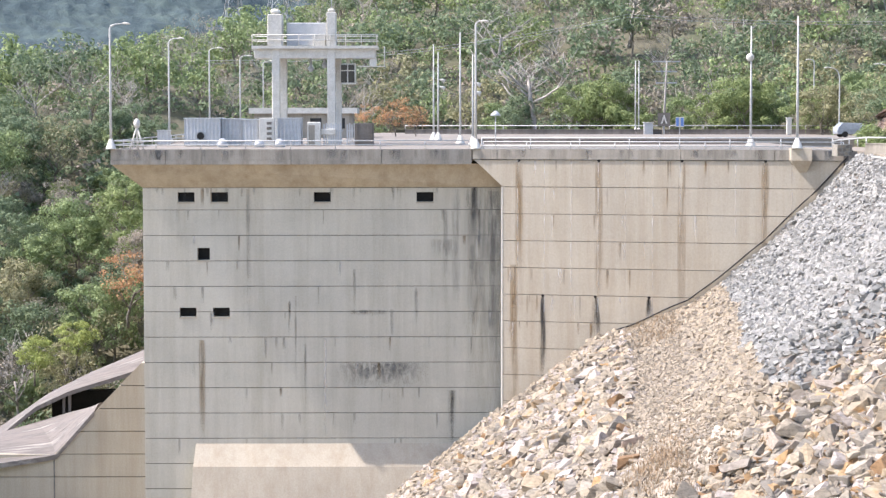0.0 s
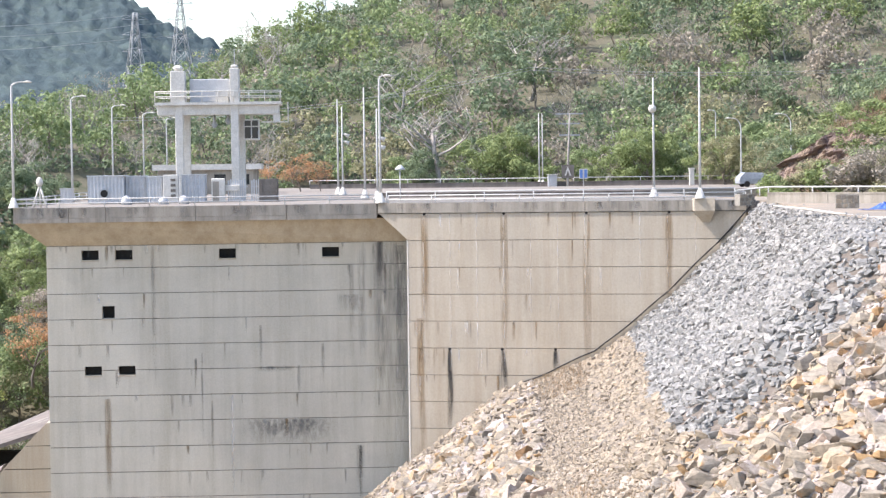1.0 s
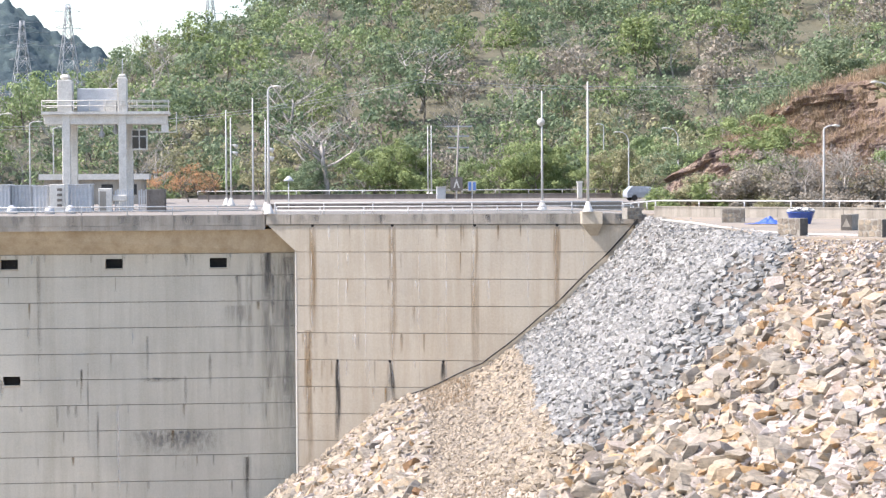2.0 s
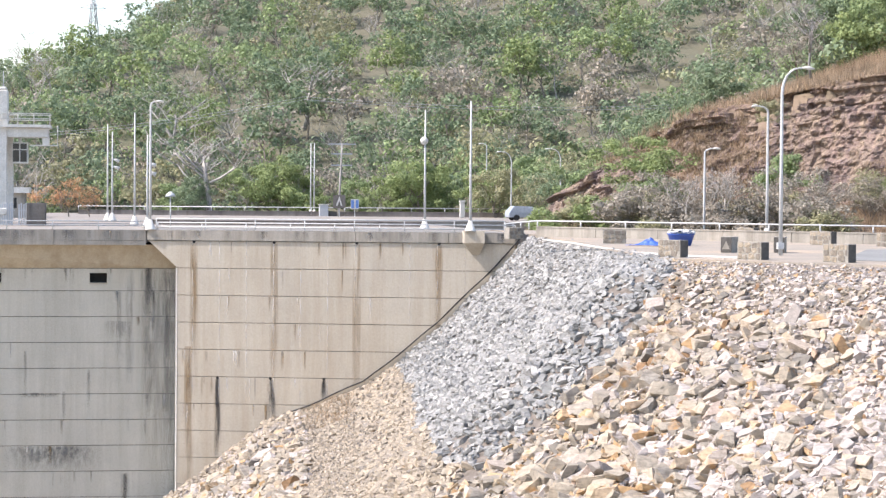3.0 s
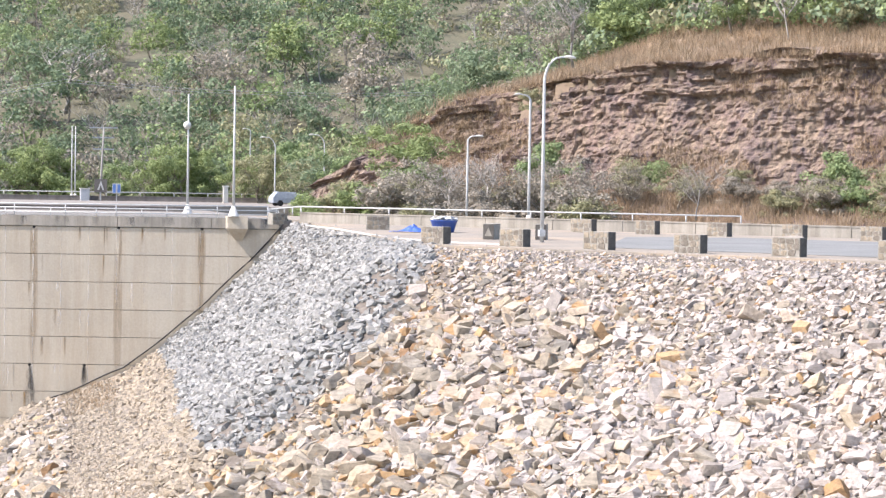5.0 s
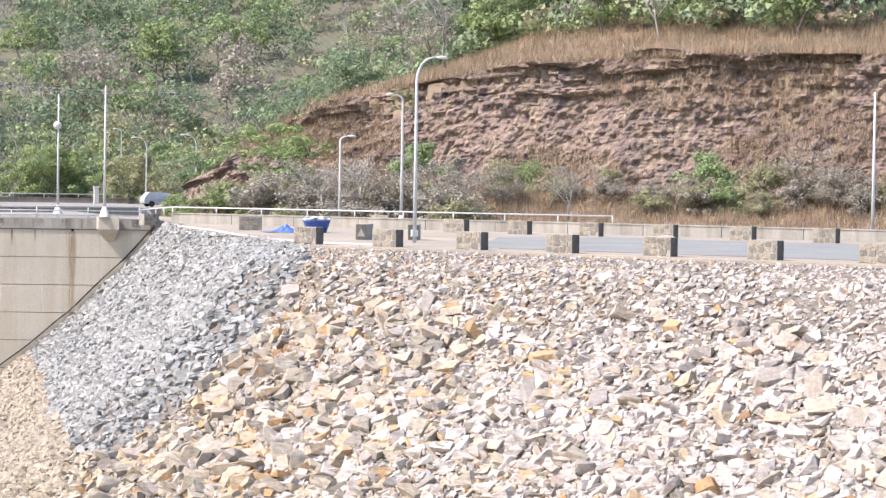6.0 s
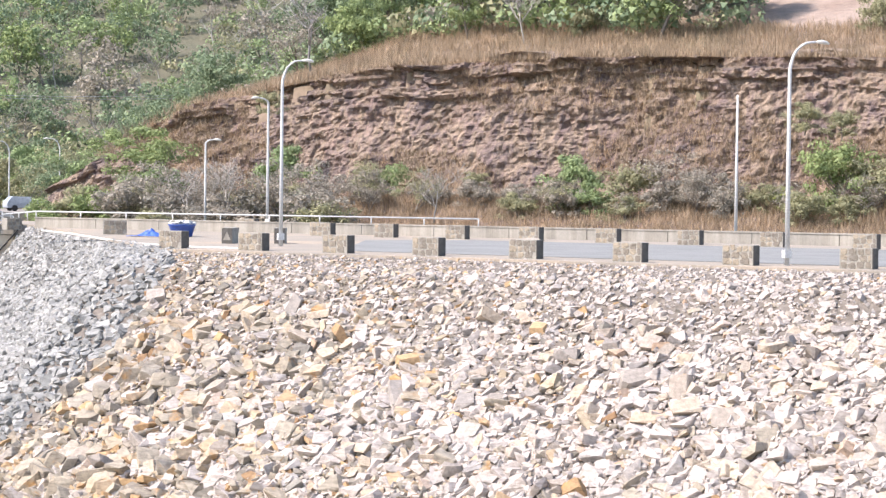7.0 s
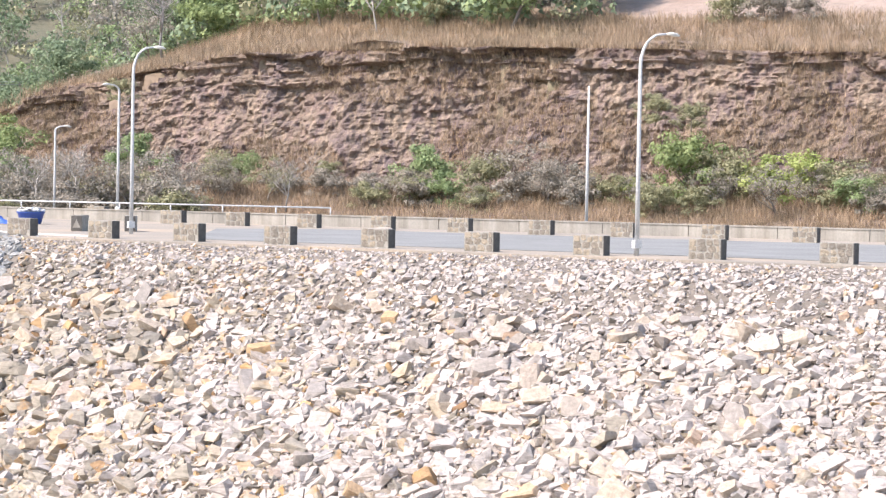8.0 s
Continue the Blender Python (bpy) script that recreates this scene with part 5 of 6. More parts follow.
for v in bm.verts:
    v.co = Vector((v.co.x * 1.8, v.co.y, max(v.co.z, -0.1) * 0.35)) * (1 + 0.3 * noise.noise(v.co * 3))
t = part("sand_heap", bm, BENCH_GRAVEL)
t.matrix_basis = pose(49.5, 118.5, CREST_Z + 0.05)
tagged(t, "small heap of brown rubble on the road edge", "heap")
# pale edging that shows between the stones along the crest
bm = bmesh.new()
tube(bm, [(27.3, 145, -0.13), (27.1, 140, -0.11), (27.1, 134, -0.11), (26.5, 124.5, -0.12), (26.2, 116, -0.16), (26.35, 108.5, -0.10), (27.0, 105.8, -0.10), (28.3, 104.0, -0.10), (28.9, 101.8, -0.10)], 0.06, 8)
tagged(part("edging", bm, WHITE_PAINT), "pale concrete edging half buried in the gravel", "edging", kind="structure")
# black hose that lies along the foot of the side wall
bm = bmesh.new()
pts = []
for i in range(40):
    d = 0.3 + 17.5 * i / 39
    q = slope_point(0.0, d)
    pts.append((q.x, side_y(q.x) - 0.10, q.z + (0.6 if d < 11 else 0.6 - 0.07 * (d - 11))))
tube(bm, pts, 0.055, 6)
tagged(part("hose", bm, CABLE), "black hose hanging along the side wall", "hose")

# signs, pole and car behind the deck
t = thing("warning_sign", pose(27.4, 279, -0.06), "dark sign board with a white chevron", "sign")
box_part("post", -0.05, 0.05, 0, 0.08, 0, 1.6, METAL_PAINT, t)
box_part("board", -0.75, 0.75, -0.04, 0.0, 1.0, 2.6, BROWN_PAINT, t)
for s in (-1, 1):
    bm = bmesh.new()
    q = [(0, 2.45), (s * 0.4, 1.3), (s * 0.2, 1.3), (0, 1.95)]
    bm.faces.new([bm.verts.new((x, -0.05, z)) for x, z in q][::s])
    part("chevron", bm, WHITE_PAINT, t)
t = thing("notice_board", pose(29.3, 279, -0.06), "small blue and white notice board", "sign")
box_part("post", -0.05, 0.05, 0, 0.08, 0, 1.0, METAL_PAINT, t)
box_part("board", -0.5, 0.5, -0.04, 0.0, 0.9, 2.1, WHITE_PAINT, t)
box_part("stripe", -0.45, -0.1, -0.05, -0.03, 1.0, 2.0, BLUE_SIGN, t)
box_part("stripe", 0.1, 0.45, -0.05, -0.03, 1.0, 2.0, BLUE_SIGN, t)
t = thing("control_kiosk", pose(26.0, 284, -0.3), "pale grey metal kiosk", "kiosk")
box_part("body", -0.55, 0.55, 0, 1.0, 0, 1.6, GALVANISED, t, "", 0.04)
box_part("roof", -0.62, 0.62, -0.1, 1.1, 1.6, 1.7, WHITE_PAINT, t)
t = thing("white_post", pose(42.2, 276.8, -0.12), "white concrete marker post", "post")
box_part("shaft", -0.3, 0.3, 0, 0.5, 0, 1.9, WHITE_PAINT, t, "", 0.05)
box_part("cap", -0.35, 0.35, -0.05, 0.55, 1.9, 2.1, WHITE_PAINT, t)
t = thing("utility_pole", pose(27.6, 282, -0.5), "leaning power pole with cross-arms and insulators", "utility pole")
bm = bmesh.new()
tube(bm, [(0, 0, 0), (0.4, 0, 9.4)], [0.16, 0.11], 8)
part("pole", bm, PALE_BARK, t)
for z, w in ((9.2, 1.7), (8.0, 1.3), (6.6, 1.3)):
    arm = box_part("cross_arm", 0.37 - w, 0.37 + w, -0.08, 0.08, z, z + 0.16, STEEL, t)
    for k in (-0.9, -0.4, 0.4, 0.9):
        bm = bmesh.new()
        tube(bm, [(0.37 + k * w, 0, z + 0.15), (0.37 + k * w, 0, z + 0.42)], [0.09, 0.06], 6)
        part("insulator", bm, BROWN_PAINT, arm)


def build_car():
    t = thing("car", pose(45.4, 251, -0.12, 0, 0, 188), "silver estate car parked behind the bushes", "car")
    prof = [(-2.2, 0.35), (-2.25, 0.75), (-2.1, 0.98), (-1.3, 1.08), (-0.5, 1.55), (1.6, 1.6), (2.15, 1.05), (2.25, 0.7), (2.2, 0.35)]
    bm = bmesh.new()
    a = [bm.verts.new((x, -0.88, z)) for x, z in prof]
    b = [bm.verts.new((x, 0.88, z)) for x, z in prof]
    for v in a + b:
        if v.co.z > 1.2:
            v.co.y *= 0.85
    bm.faces.new(a)
    bm.faces.new(b[::-1])
    for i in range(len(prof)):
        j = (i + 1) % len(prof)
        bm.faces.new((a[j], a[i], b[i], b[j]))
    bmesh.ops.bevel(bm, geom=bm.edges[:], offset=0.06, segments=2, affect="EDGES")
    part("body", bm, CAR_PAINT, t)
    for x0, x1 in ((-0.75, 0.2), (0.3, 1.2), (1.28, 1.7)):
        bm = bmesh.new()
        q = [(x0, 1.08), (x1, 1.08), (x1, 1.48), (x0 + 0.22, 1.48)]
        bm.faces.new([bm.verts.new((x, -0.885 + (z - 1.08) * 0.28, z)) for x, z in q])
        part("window", bm, GLASS_DARK, t)
    for x in (-1.4, 1.4):
        for y in (-0.85, 0.85):
            bm = bmesh.new()
            tube(bm, [(x, y - 0.1, 0.33), (x, y + 0.1, 0.33)], 0.33, 16)
            wheel = part("wheel", bm, RUBBER, t)
            bm = bmesh.new()
            tube(bm, [(x, y - 0.115, 0.33), (x, y - 0.1, 0.33)], 0.2, 12)
            part("rim", bm, METAL_PAINT, wheel)
    bm = bmesh.new()
    box(bm, -2.27, -2.2, -0.8, -0.45, 0.68, 0.85)
    part("headlight", bm, WHITE_PAINT, t)


build_car()


# ---- pylons and wires ----
def pylon(x, y, z, h, w):
    t = thing("pylon", pose(x, y, z, 0, 0, 20), "grey lattice steel transmission pylon", "pylon", "pylons")

    def half(f):
        return w / 2 * (1 - f) ** 1.3 + 0.35

    n = 9
    lev = [1 - (1 - i / n) ** 1.25 for i in range(n + 1)]
    for sx in (-1, 1):
        for sy in (-1, 1):
            bm = bmesh.new()
            tube(bm, [(sx * half(f), sy * half(f), h * f) for f in lev], 0.10, 4)
            part("leg", bm, STEEL, t)
    for a, b in zip(lev, lev[1:]):
        bm = bmesh.new()
        for s in (-1, 1):
            p, q = half(a), half(b)
            tube(bm, [(-p, s * p, h * a), (q, s * q, h * b)], 0.055, 3)
            tube(bm, [(p, s * p, h * a), (-q, s * q, h * b)], 0.055, 3)
            tube(bm, [(s * p, -p, h * a), (s * q, q, h * b)], 0.055, 3)
            tube(bm, [(s * p, p, h * a), (s * q, -q, h * b)], 0.055, 3)
            tube(bm, [(-q, s * q, h * b), (q, s * q, h * b)], 0.05, 3)
        part("bracing", bm, STEEL, t)
    for f in (0.72, 0.84, 0.95):
        bm = bmesh.new()
        for s in (-1, 1):
            tube(bm, [(0, 0, h * f), (s * 2.6, 0, h * f + 0.1)], 0.07, 4)
            tube(bm, [(0, 0, h * f + 1.0), (s * 2.6, 0, h * f + 0.1)], 0.05, 4)
        part("cross_arm", bm, STEEL, t)


for x, y, ztop, h in ((-39.3, 448, 32.8, 27), (-30.7, 449, 36, 29), (-3.5, 450, 39.5, 32)):
    pylon(x, y, ztop - h, h, 7.5)


def wire(a, b, sag, radius=0.03):
    bm = bmesh.new()
    a, b = Vector(a), Vector(b)
    tube(bm, [a.lerp(b, i / 24) - Vector((0, 0, sag * 4 * (i / 24) * (1 - i / 24))) for i in range(25)], radius, 3)
    tagged(part("power_line", bm, STEEL), "thin overhead power line", "power line", "power lines")


for dz in (0, 0.35):
    wire((-30, 300, 9 + dz), (24, 290, 14.5 + dz), 1.5)
    wire((24, 290, 14.5 + dz), (85, 290, 15 + dz), 1.2)
for dz in (0, 2.5, 4.5):
    wire((-90, 449, 26 + dz), (-39, 448, 28 + dz), 1)
    wire((-39, 448, 28 + dz), (-3.5, 450, 33 + dz), 1.0)
    wire((-3.5, 450, 33 + dz), (40, 460, 42 + dz), 1.5)


# ---- trees ----
def limb_paths(rnd, h, spread, levels, kids, bareness):
    """Tapering limbs: lists of (points, radii), and the twig ends."""
    out, ends = [], []

    def grow(p, d, length, r, level):
        pts, rad = [p], [r]
        q = p
        n = 4 if level == 0 else 3
        for i in range(n):
            d = (d + Vector((rnd.gauss(0, 0.16), rnd.gauss(0, 0.16), rnd.gauss(0.05, 0.08)))).normalized()
            q = q + d * length / n
            pts.append(q)
            rad.append(r * (1 - 0.5 * (i + 1) / n))
        out.append((pts, rad))
        if level >= levels:
            ends.append(q)
            return
        for k in range(kids[level]):
            f = rnd.uniform(0.35, 1.0) if level else rnd.uniform(0.45, 1.0)
            i = min(n - 1, int(f * n))
            b = pts[i].lerp(pts[i + 1], f * n - i if f < 1 else 1)
            a = rnd.uniform(0, 6.28)
            up = rnd.uniform(0.15, 0.7)
            e = (Vector((math.cos(a) * spread, math.sin(a) * spread, up)) + d * 0.55).normalized()
            grow(b, e, length * rnd.uniform(0.5, 0.75), r * (1 - 0.5 * f) * 0.62, level + 1)

    grow(Vector((0, 0, -0.4)), Vector((0, 0, 1)), h * 0.55, h * 0.022 * bareness, 0)
    return out, ends


def limb_arrays(paths, sides, least=0.0):
    bm = bmesh.new()
    for pts, rad in paths:
        tube(bm, pts, [max(r, least) for r in rad], sides)
    bm.verts.index_update()
    v = np.array([tuple(x.co) for x in bm.verts])
    f = [tuple(x.index for x in q.verts) for q in bm.faces]
    bm.free()
    return v, f


def leaf_cloud(rnd, centres, per, radius, size, droop=0.75, corners=4):
    vs, fs = [], []
    for c in centres:
        rr = radius * rnd.uniform(0.7, 1.25)
        for _ in range(per):
            d = Vector((rnd.gauss(0, 1), rnd.gauss(0, 1), rnd.gauss(0.25, 0.8))).normalized()
            p = c + Vector((d.x, d.y, d.z * droop)) * rr * rnd.uniform(0.55, 1.08)
            nrm = (d + Vector((rnd.gauss(0, 0.35), rnd.gauss(0, 0.35), rnd.gauss(0.3, 0.35)))).normalized()
            a = nrm.orthogonal().normalized()
            a = Matrix.Rotation(rnd.uniform(0, 6.28), 3, nrm) @ a
            b = nrm.cross(a)
            s = size * rnd.uniform(0.6, 1.3)
            i = len(vs)
            if corners == 3:
                vs += [p - a * s, p + a * s * 0.6 - b * s * 0.8, p + a * s * 0.6 + b * s * 0.8 - nrm * s * 0.15]
                fs.append((i, i + 1, i + 2))
            else:
                vs += [p - a * s * 0.9, p - b * s * 0.55 - nrm * s * 0.12, p + a * s * 0.9 - nrm * s * 0.15, p + b * s * 0.55 - nrm * s * 0.12]
                fs.append((i, i + 1, i + 2, i + 3))
    return np.array([tuple(v) for v in vs]), fs


def leafy_tree(seed, h, wide, clumps, per, leaf, levels=2, low=0.38):
    rnd = random.Random(seed)
    paths, ends = limb_paths(rnd, h, 0.9, levels, (6, 3), 1.0)
    centres = list(ends)
    while len(centres) < clumps:
        a, f = rnd.uniform(0, 6.28), rnd.random() ** 0.5
        z = h * rnd.uniform(low, 0.95)
        mid = (low + 0.95) / 2
        k = math.sqrt(max(0.08, 1 - ((z / h - mid) / (1.0 - mid)) ** 2))
        centres.append(Vector((math.cos(a) * f * wide / 2 * k * rnd.uniform(0.8, 1.2), math.sin(a) * f * wide / 2 * k, z)))
    return limb_arrays(paths, 4 if levels > 1 else 3), leaf_cloud(rnd, centres[:clumps], per, h * (0.115 if low > 0.2 else 0.16), leaf, 0.75, 3)


def bare_tree(seed, h, spread=1.0, levels=4, thick=0.9):
    rnd = random.Random(seed)
    paths, ends = limb_paths(rnd, h * 1.05, spread, levels, (6, 4, 3, 2), thick)
    return limb_arrays(paths, 3, 0.022)


LEAFY = [leafy_tree(i, 9.0, 8.0, 48, 140, 0.14, 2, 0.30) for i in range(7)]
BUSH = [leafy_tree(50 + i, 3.6, 4.8, 44, 100, 0.095, 2, 0.06) for i in range(4)]
THIN = [leafy_tree(80 + i, 9.0, 7.0, 34, 46, 0.14) for i in range(3)]
BARE = [bare_tree(100 + i, 9.5, 0.95) for i in range(5)] + [bare_tree(131, 9.5, 1.5, 3, 1.35), bare_tree(132, 9.5, 1.4, 3, 1.2)]
FAR = [leafy_tree(200 + i, 9.0, 8.5, 30, 22, 0.28, 1) for i in range(5)]
FAR_BARE = [bare_tree(400 + i, 9.5, 0.95, 2) for i in range(4)]


def twig_cloud(seed):
    """The outer twigs of a leafless crown, seen from afar."""
    rnd = random.Random(seed)
    spots = [Vector((rnd.gauss(0, 1.9), rnd.gauss(0, 1.9), rnd.uniform(3.6, 9.2))) for _ in range(22)]
    return leaf_cloud(rnd, spots, 12, 1.1, 0.13, 0.8, 3)


TWIGS = [twig_cloud(450 + i) for i in range(4)]
SHRUB = [leaf_cloud(random.Random(300 + i), [Vector((math.cos(k * 2.4) * 1.1, math.sin(k * 2.4) * 1.1, 0.9 + 0.35 * (k % 3))) for k in range(5)], 20, 1.0, 0.22, 0.75, 3) for i in range(4)]

GREEN_WORDS = ("fresh green", "mid-green", "dark green", "olive green", "dry grey-brown", "orange-leaved", "lime green")
made = {}


def place_tree(kind, which, leaf, p, size, turn, label=None, wide=1.0):
    """A tree of its own; trees of one build share their meshes."""
    key = (kind, which, leaf)
    m = pose(p[0], p[1], p[2] - 0.2, 0, 0, turn)
    if key not in made:
        src = {"leafy": LEAFY, "bush": BUSH, "thin": THIN, "bare": BARE}[kind][which]
        name = {"leafy": "tree", "bush": "bush", "thin": "tree", "bare": "bare_tree"}[kind]
        text = {"leafy": f"{GREEN_WORDS[leaf]} broad-leaved tree on the hillside", "bush": f"{GREEN_WORDS[leaf]} bush at the foot of the slope",
                "thin": f"sparse {GREEN_WORDS[leaf]} tree on the hillside", "bare": "leafless pale grey tree on the hillside"}[kind]
        t = thing(name, m, text, "bush" if kind == "bush" else "tree", "hillside trees")
        if kind == "bare":
            mesh_part("branching_trunk", src[0].tolist(), src[1], PALE_BARK, t, True)
        else:
            mesh_part("trunk", src[0][0].tolist(), src[0][1], BARK, t, True)
            mesh_part("crown", src[1][0].tolist(), src[1][1], LEAVES[leaf], t)
        made[key] = t
        t.scale = (size * wide, size * wide, size)
    else:
        t = copy_thing(made[key], m)
        t.scale = (size * wide, size * wide, size)
    if label:
        t["label"] = label
    return t


def free_ground(x, y):
    """Where trees may root: not on the dam, the road or the cutting's face."""
    across, along = x * AWAY.x + y * AWAY.y, x * ROAD.x + y * ROAD.y
    az = math.degrees(math.atan2(x, y))
    if 8.3 < az < 11.3 and math.hypot(x, y) < 268:
        return False
    if az < -6.9:
        return not (x > -25.5 and y < 306) and not (y < 209 and x > -39)
    if az < 9.4:
        return y > 294 if x > 3 else y > 306
    if bare_spur(az, across - CLIFF_N) and across < CLIFF_N + 75:
        return False
    return across > CLIFF_N + (interp(along, (-110, -80), (20, 13)) if along > -130 else 17) and (along > -125 or math.hypot(x, y) > 225)


rnd = random.Random(77)
near, far = [], []
az = -13.0
for ring in range(37):
    r = 185 * 1.031 ** ring
    step = math.degrees(5.0 / r) if r < 330 else math.degrees(6.0 / r)
    az = -13.5 + rnd.uniform(0, step)
    while az < 37:
        rr, aa = r * rnd.uniform(0.985, 1.02), az + rnd.uniform(-0.4, 0.4) * step
        x, y = rr * math.sin(radians(aa)), rr * math.cos(radians(aa))
        if free_ground(x, y):
            z = land(x, y)
            (near if rr < 345 else far).append((x, y, z, rr, aa))
        az += step * rnd.uniform(0.8, 1.25)
near.sort(key=lambda q: q[3])
far += near[290:]
near = near[:290]
for x, y, z, r, a in near:
    q = rnd.random()
    grove = noise.noise(Vector((x, y, 9)) * 0.025)
    if q < 0.54:
        leaf = rnd.choice((1, 1, 2, 2, 2, 2, 3) if x < -20 else (0, 1, 1, 2, 2, 2) if grove > -0.1 else (1, 2, 2, 2, 3, 4))
        place_tree("leafy", rnd.randrange(7), leaf, (x, y, z), rnd.uniform(0.65, 1.15), rnd.uniform(0, 360))
    elif q < 0.72:
        place_tree("thin", rnd.randrange(3), rnd.choice((3, 4, 4, 1)), (x, y, z), rnd.uniform(0.7, 1.1), rnd.uniform(0, 360))
    elif q < 0.86:
        place_tree("bare", rnd.randrange(5), 0, (x, y, z), rnd.uniform(0.6, 1.05), rnd.uniform(0, 360))
    else:
        place_tree("bush", rnd.randrange(4), rnd.choice((0, 1, 3, 4)), (x, y, z), rnd.uniform(0.8, 1.5), rnd.uniform(0, 360))

vs, fs, mi, base = [], [], [], 0
for x, y, z, r, a in far:
    grove = noise.noise(Vector((x, y, 9)) * 0.02)
    size, turn = rnd.uniform(0.6, 1.15), rnd.uniform(0, 6.28)
    c, s = math.cos(turn) * size, math.sin(turn) * size
    rot = np.array(((c, -s, 0), (s, c, 0), (0, 0, size)))
    q = rnd.random()
    if q < 0.27:
        parts = [(FAR_BARE[rnd.randrange(4)], 7), (TWIGS[rnd.randrange(4)], 4)]
    else:
        trunk, crown = FAR[rnd.randrange(5)]
        leaf = rnd.choice((0, 1, 1, 2, 2, 2) if grove > 0.0 else (1, 2, 2, 2, 3, 4, 4))
        parts = [(trunk, 8), (crown, leaf)]
    for (v, f), slot in parts:
        vs.append(v @ rot.T + np.array((x, y, z)))
        fs.extend([tuple(i + base for i in ff) for ff in f])
        mi.extend([slot] * len(f))
        base += len(v)
for _ in range(4600):
    r, a = 190 * math.exp(rnd.random() * 1.15), rnd.uniform(-13.5, 37)
    x, y = r * math.sin(radians(a)), r * math.cos(radians(a))
    if not free_ground(x, y):
        continue
    v, f = SHRUB[rnd.randrange(4)]
    k = rnd.uniform(0.8, 1.7)
    vs.append(v * k + np.array((x, y, land(x, y))))
    fs.extend([tuple(i + base for i in ff) for ff in f])
    mi.extend([rnd.choice((1, 1, 2, 2, 2, 3, 4))] * len(f))
    base += len(v)
tagged(mesh_part("woods", np.concatenate(vs).tolist(), fs, LEAVES + [PALE_BARK, BARK], mat_index=mi), "dry-season woodland covering the hill", "woods", kind="stuff")

# trees that stand out
place_tree("bare", 5, 0, (12.9, 296, -2), 1.75, 30, "large leafless pale tree behind the dam")
place_tree("bare", 6, 0, (9.0, 335, 6), 1.5, 80, "large leafless pale tree on the hillside")
place_tree("bare", 5, 0, (29, 350, 13), 1.4, 210, "large leafless pale tree on the hillside")
place_tree("bare", 1, 0, (-14.5, 430, 15), 1.7, 10, "large leafless tree on the ridge against the sky")
for i, (x, y, s) in enumerate(((-7.5, 262, 1.0), (-4.6, 260, 1.15), (-2.2, 261, 0.9))):
    place_tree("thin", i, 5, (x, y, -0.4), s * 0.48, i * 70, "orange-flowering bush behind the deck")
for i, (x, y, s) in enumerate(((18.0, 299, 0.95), (20.8, 297, 1.05), (23.6, 298, 0.9), (36.6, 296, 0.95), (39.2, 293, 1.05), (41.8, 295, 0.9), (46.5, 288, 0.9), (49.2, 284, 0.85), (31, 299, 0.8), (8, 300, 0.7))):
    place_tree("leafy", i % 7, 1 if i > 7 else 0, (x, y, -2.0), s, i * 50, "bright green broad-leaved tree behind the dam")


def by_cutting(az, across):
    r = across / math.cos(radians(50 - az))
    return r * math.sin(radians(az)), r * math.cos(radians(az))


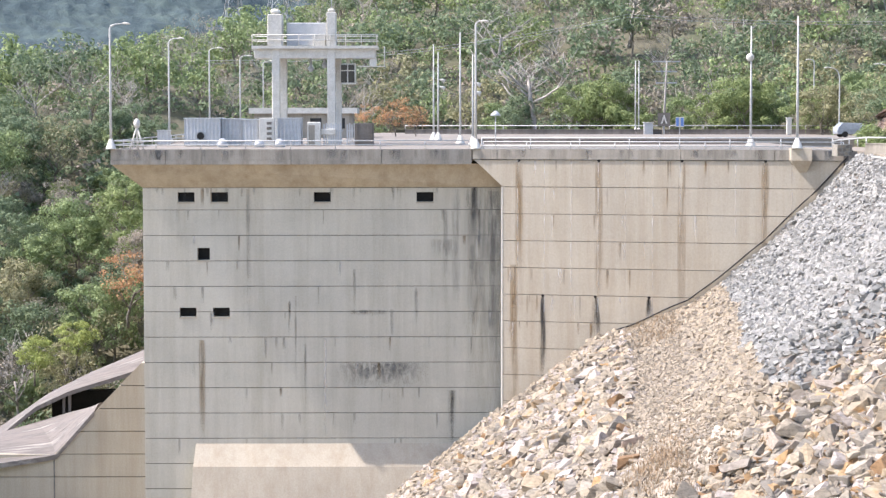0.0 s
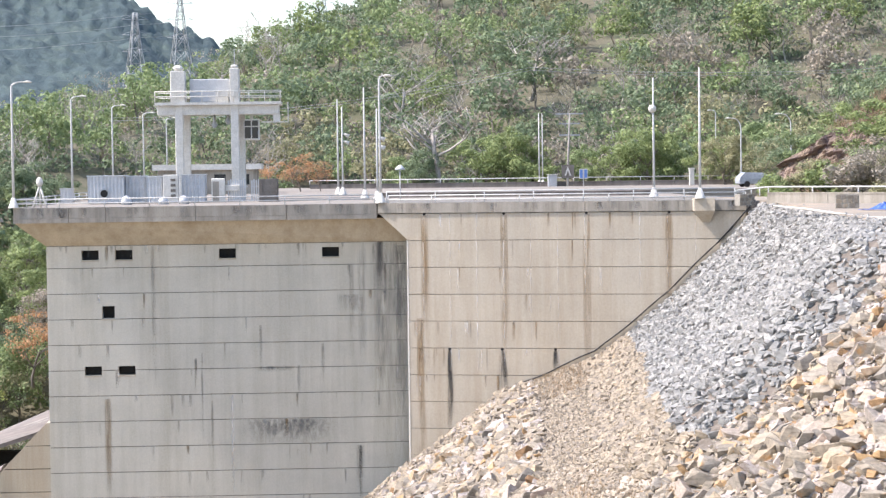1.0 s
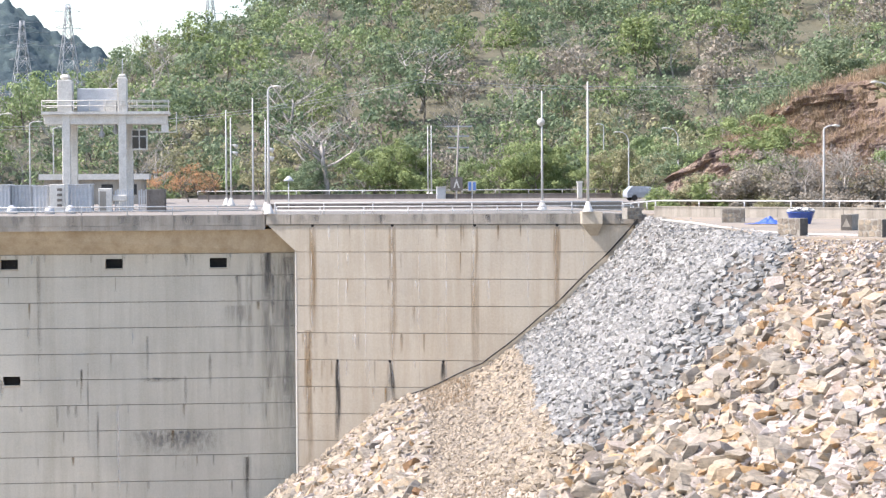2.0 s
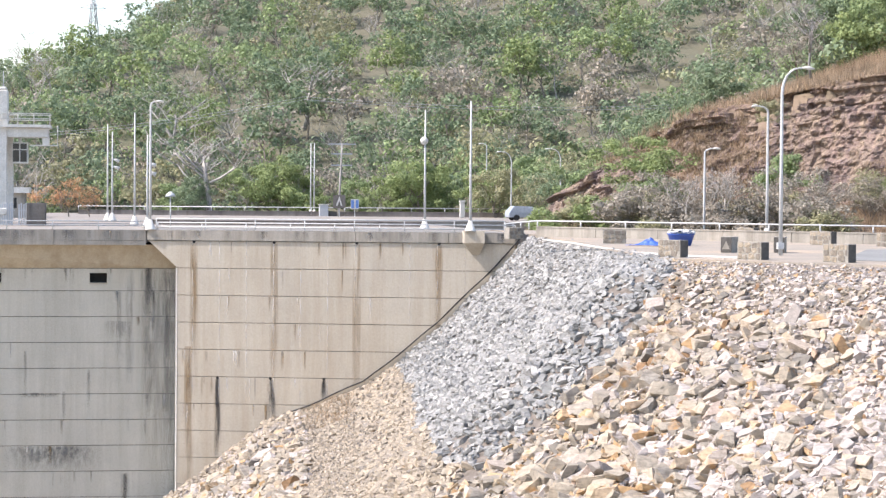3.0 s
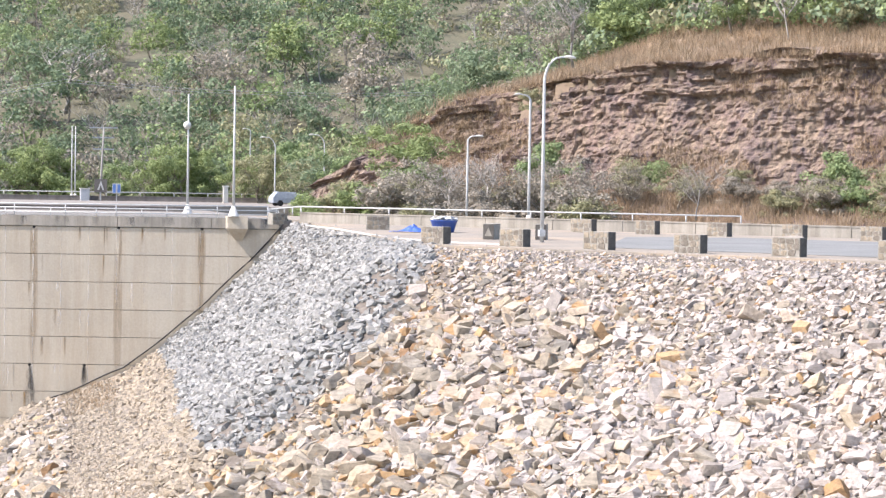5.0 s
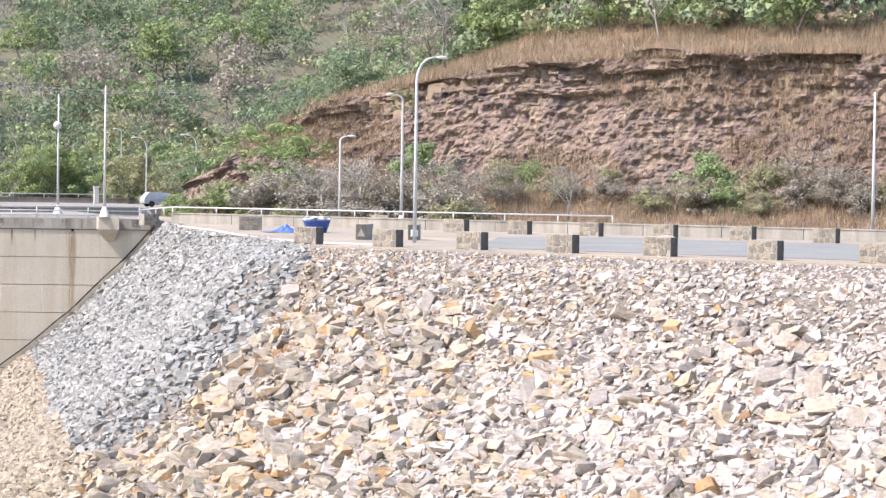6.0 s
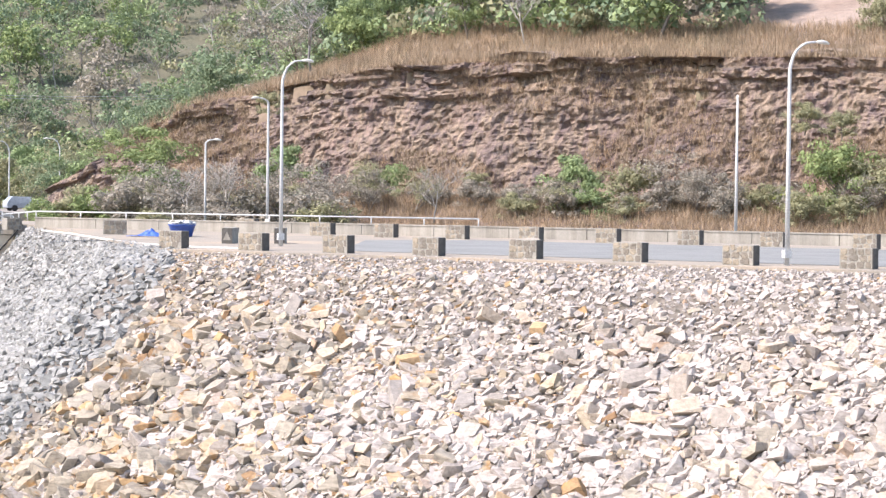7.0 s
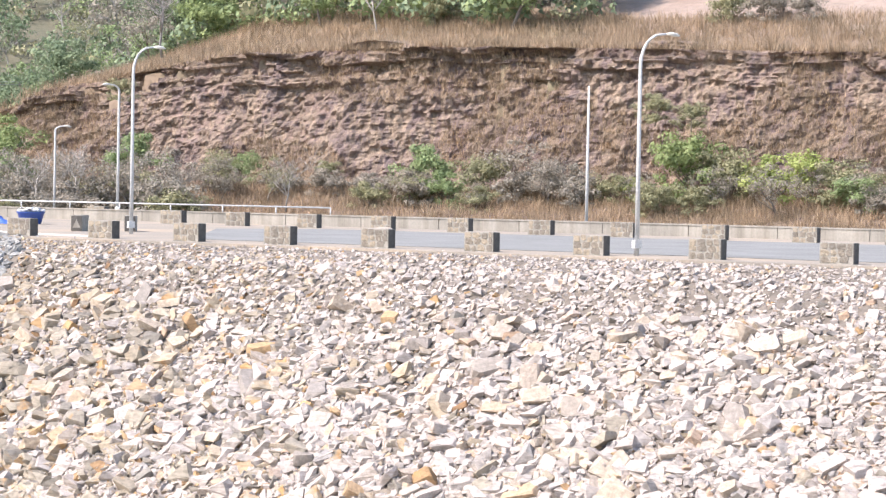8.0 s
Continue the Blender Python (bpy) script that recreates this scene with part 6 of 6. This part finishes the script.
for i, (kind, az, across, dz, s, wide, leaf, text) in enumerate((
        ("leafy", 12.95, 148.5, 0.0, 0.70, 1.3, 0, "pale green spreading tree in front of the cutting"), ("bush", 11.6, 136, 0.0, 0.5, 1.5, 0, ""), ("bush", 12.2, 134, 0.0, 0.52, 1.4, 0, ""), ("bush", 10.0, 138, 0.0, 0.36, 1.6, 0, ""),
        ("thin", 14.1, 150, 0.0, 0.66, 1.0, 4, ""), ("thin", 15.0, 152, 0.0, 0.7, 1.0, 4, ""), ("thin", 15.7, 151, 0.0, 0.62, 1.0, 3, ""), ("bush", 14.6, 146, 0.0, 0.9, 1.2, 4, ""), ("bush", 13.6, 146, 0.0, 0.8, 1.2, 3, ""),
        ("bush", 16.5, 150, 0.2, 1.35, 0.9, 1, ""), ("bush", 17.6, 146, 0.0, 1.0, 1.1, 3, ""), ("bush", 18.4, 150, 0.3, 0.8, 1.2, 4, ""), ("bush", 19.2, 155, 2.6, 0.75, 0.9, 1, ""), ("bush", 23.8, 153, 1.6, 1.15, 0.95, 1, "green bush at the foot of the cutting"),
        ("bush", 25.2, 154, 1.8, 0.95, 1.2, 3, ""), ("thin", 26.3, 154, 1.5, 0.55, 1.2, 4, ""), ("bush", 27.2, 154, 1.6, 0.9, 1.2, 4, ""), ("bush", 28.9, 152, 1.2, 0.55, 1.1, 6, ""), ("bush", 30.2, 152, 1.4, 1.45, 0.95, 0, "large fresh green bush at the foot of the cutting"),
        ("bush", 31.2, 152, 1.4, 1.2, 1.0, 3, ""), ("bush", 32.6, 151, 1.4, 1.15, 1.25, 6, "lime green bush at the foot of the cutting"), ("bush", 29.4, 158.5, 7.4, 0.6, 1.2, 3, ""), ("bush", 30.3, 158.5, 7.2, 0.55, 1.2, 3, ""), ("bush", 21.3, 155, 2.8, 0.45, 1.2, 3, ""),
        ("bush", 20.2, 152, 1.2, 0.6, 1.3, 4, ""), ("bush", 22.3, 152, 1.4, 0.55, 1.3, 4, ""), ("bush", 16.2, 159, 9.0, 0.55, 1.2, 3, ""), ("bush", 34, 150, 1.2, 1.0, 1.1, 3, ""))):
    if az > 16 and across > 149 and dz < 2:
        across = 159.5
        z = -1.0 + 0.27 * (across - 150)
    elif dz >= 2:
        x, y = by_cutting(az, 160)
        a = x * ROAD.x + y * ROAD.y
        z = cliff_point(a, (dz + 1) / (interp(a, CLIFF_A, CLIFF_TOP) + 1))[0].z
    else:
        z = 1.9 if kind == "leafy" else -1.6
    if kind == "leafy":
        across = 157.0
    x, y = by_cutting(az, across if dz < 2 else 161)
    dz = z + 0.5
    t = place_tree(kind, i % (3 if kind == "thin" else 4), leaf, (x, y, dz - 0.6), s, i * 47, text or f"{GREEN_WORDS[leaf]} bush at the foot of the cutting", wide)
for i, (az, across, size) in enumerate(((10.9, 149, 1.0), (11.5, 150, 1.25), (12.1, 150, 1.2), (12.7, 151, 1.15), (13.2, 152, 1.0))):
    x, y = by_cutting(az, across)
    place_tree("bush", i % 4, (0, 3)[i % 2], (x, y, -1.6), size, i * 61, "pale green spreading bush before the cutting", 1.05)
spur = random.Random(19)
for i in range(16):
    az = spur.uniform(29.5, 35.5)
    x, y = by_cutting(az, CLIFF_N + spur.uniform(10, 62))
    place_tree("bush", i % 4, spur.choice((1, 3, 3, 4)), (x, y, land(x, y)), spur.uniform(0.45, 0.95), i * 41, "olive bush on the bare pink slope", 1.1)
scrub = random.Random(88)
for i in range(34):
    az = scrub.uniform(16.0, 35.0)
    across = scrub.uniform(155.5, 159.5)
    x, y = by_cutting(az, across)
    z = -1.3 + 0.27 * (across - 150)
    if i % 2:
        place_tree("bush", i % 4, scrub.choice((3, 3, 4, 1)), (x, y, z), scrub.uniform(0.45, 0.95), i * 37, "grey-green scrub bush at the foot of the rock face", 1.2)
    else:
        place_tree("thin", i % 3, scrub.choice((3, 4, 4)), (x, y, z), scrub.uniform(0.28, 0.5), i * 37, "sparse dry shrub at the foot of the rock face")
for i in range(16):
    az, across = scrub.uniform(12.0, 18.6), scrub.uniform(146, 155)
    x, y = by_cutting(az, across)
    z = max(-1.6, -1.0 + 0.27 * (across - 150)) - 0.1
    if i % 3:
        place_tree("bush", i % 4, scrub.choice((3, 4, 4, 1)), (x, y, z), scrub.uniform(0.7, 1.25), i * 33, "grey-green scrub bush below the cutting", 1.15)
    else:
        place_tree("thin", i % 3, scrub.choice((3, 4)), (x, y, z), scrub.uniform(0.5, 0.72), i * 33, "sparse dry tree below the cutting")
for i, (az, across, dz, s) in enumerate(((15.2, 148, 0, 0.55), (20.3, 150, 0.6, 0.45), (14.3, 147, 0, 0.5), (17.2, 172, 13.6, 0.85), (22.5, 178, 15.5, 0.6))):
    x, y = by_cutting(az, across)
    place_tree("bare", i, 0, (x, y, dz), s, i * 60, "small leafless tree by the cutting")
for i, (x, y, z, s, leaf) in enumerate(((-33.5, 213, -20.5, 0.46, 6), (-37.0, 211, -22, 0.5, 6), (-30.5, 236, -14, 0.8, 0), (-29.0, 216, -17, 0.8, 5), (-28.0, 225, -15, 0.75, 4), (-33, 246, -12, 0.85, 0))):
    place_tree("leafy" if leaf != 5 else "thin", i % 3, leaf, (x, y, z), s, i * 50)

# ---- single rocks of the bank ----
rnd = random.Random(9)
shared = []
for i in range(10):
    me = bpy.data.meshes.new("rock")
    me.from_pydata(ROCKS[i][0].tolist(), [], ROCKS[i][1])
    me.materials.append(TAN_STONE)
    shared.append(me)
for i in range(290):
    s = rnd.uniform(S_RIDGE + 1, S_RIDGE + 40)
    d = rnd.uniform(4.0, seen_depth(s) - 1)
    if not is_tan(s, d):
        s += 5
    size = 0.22 + 0.34 * rnd.random() ** 2.5
    p = slope_point(s, d)
    ob = new("rock", shared[i % 10])
    ob.parent = bank
    ob.matrix_basis = Matrix.Translation(p + Vector((0, 0, 0.10))) @ rock_turn(rnd, s, 0.3) @ Matrix.Diagonal((size, size, size, 1))
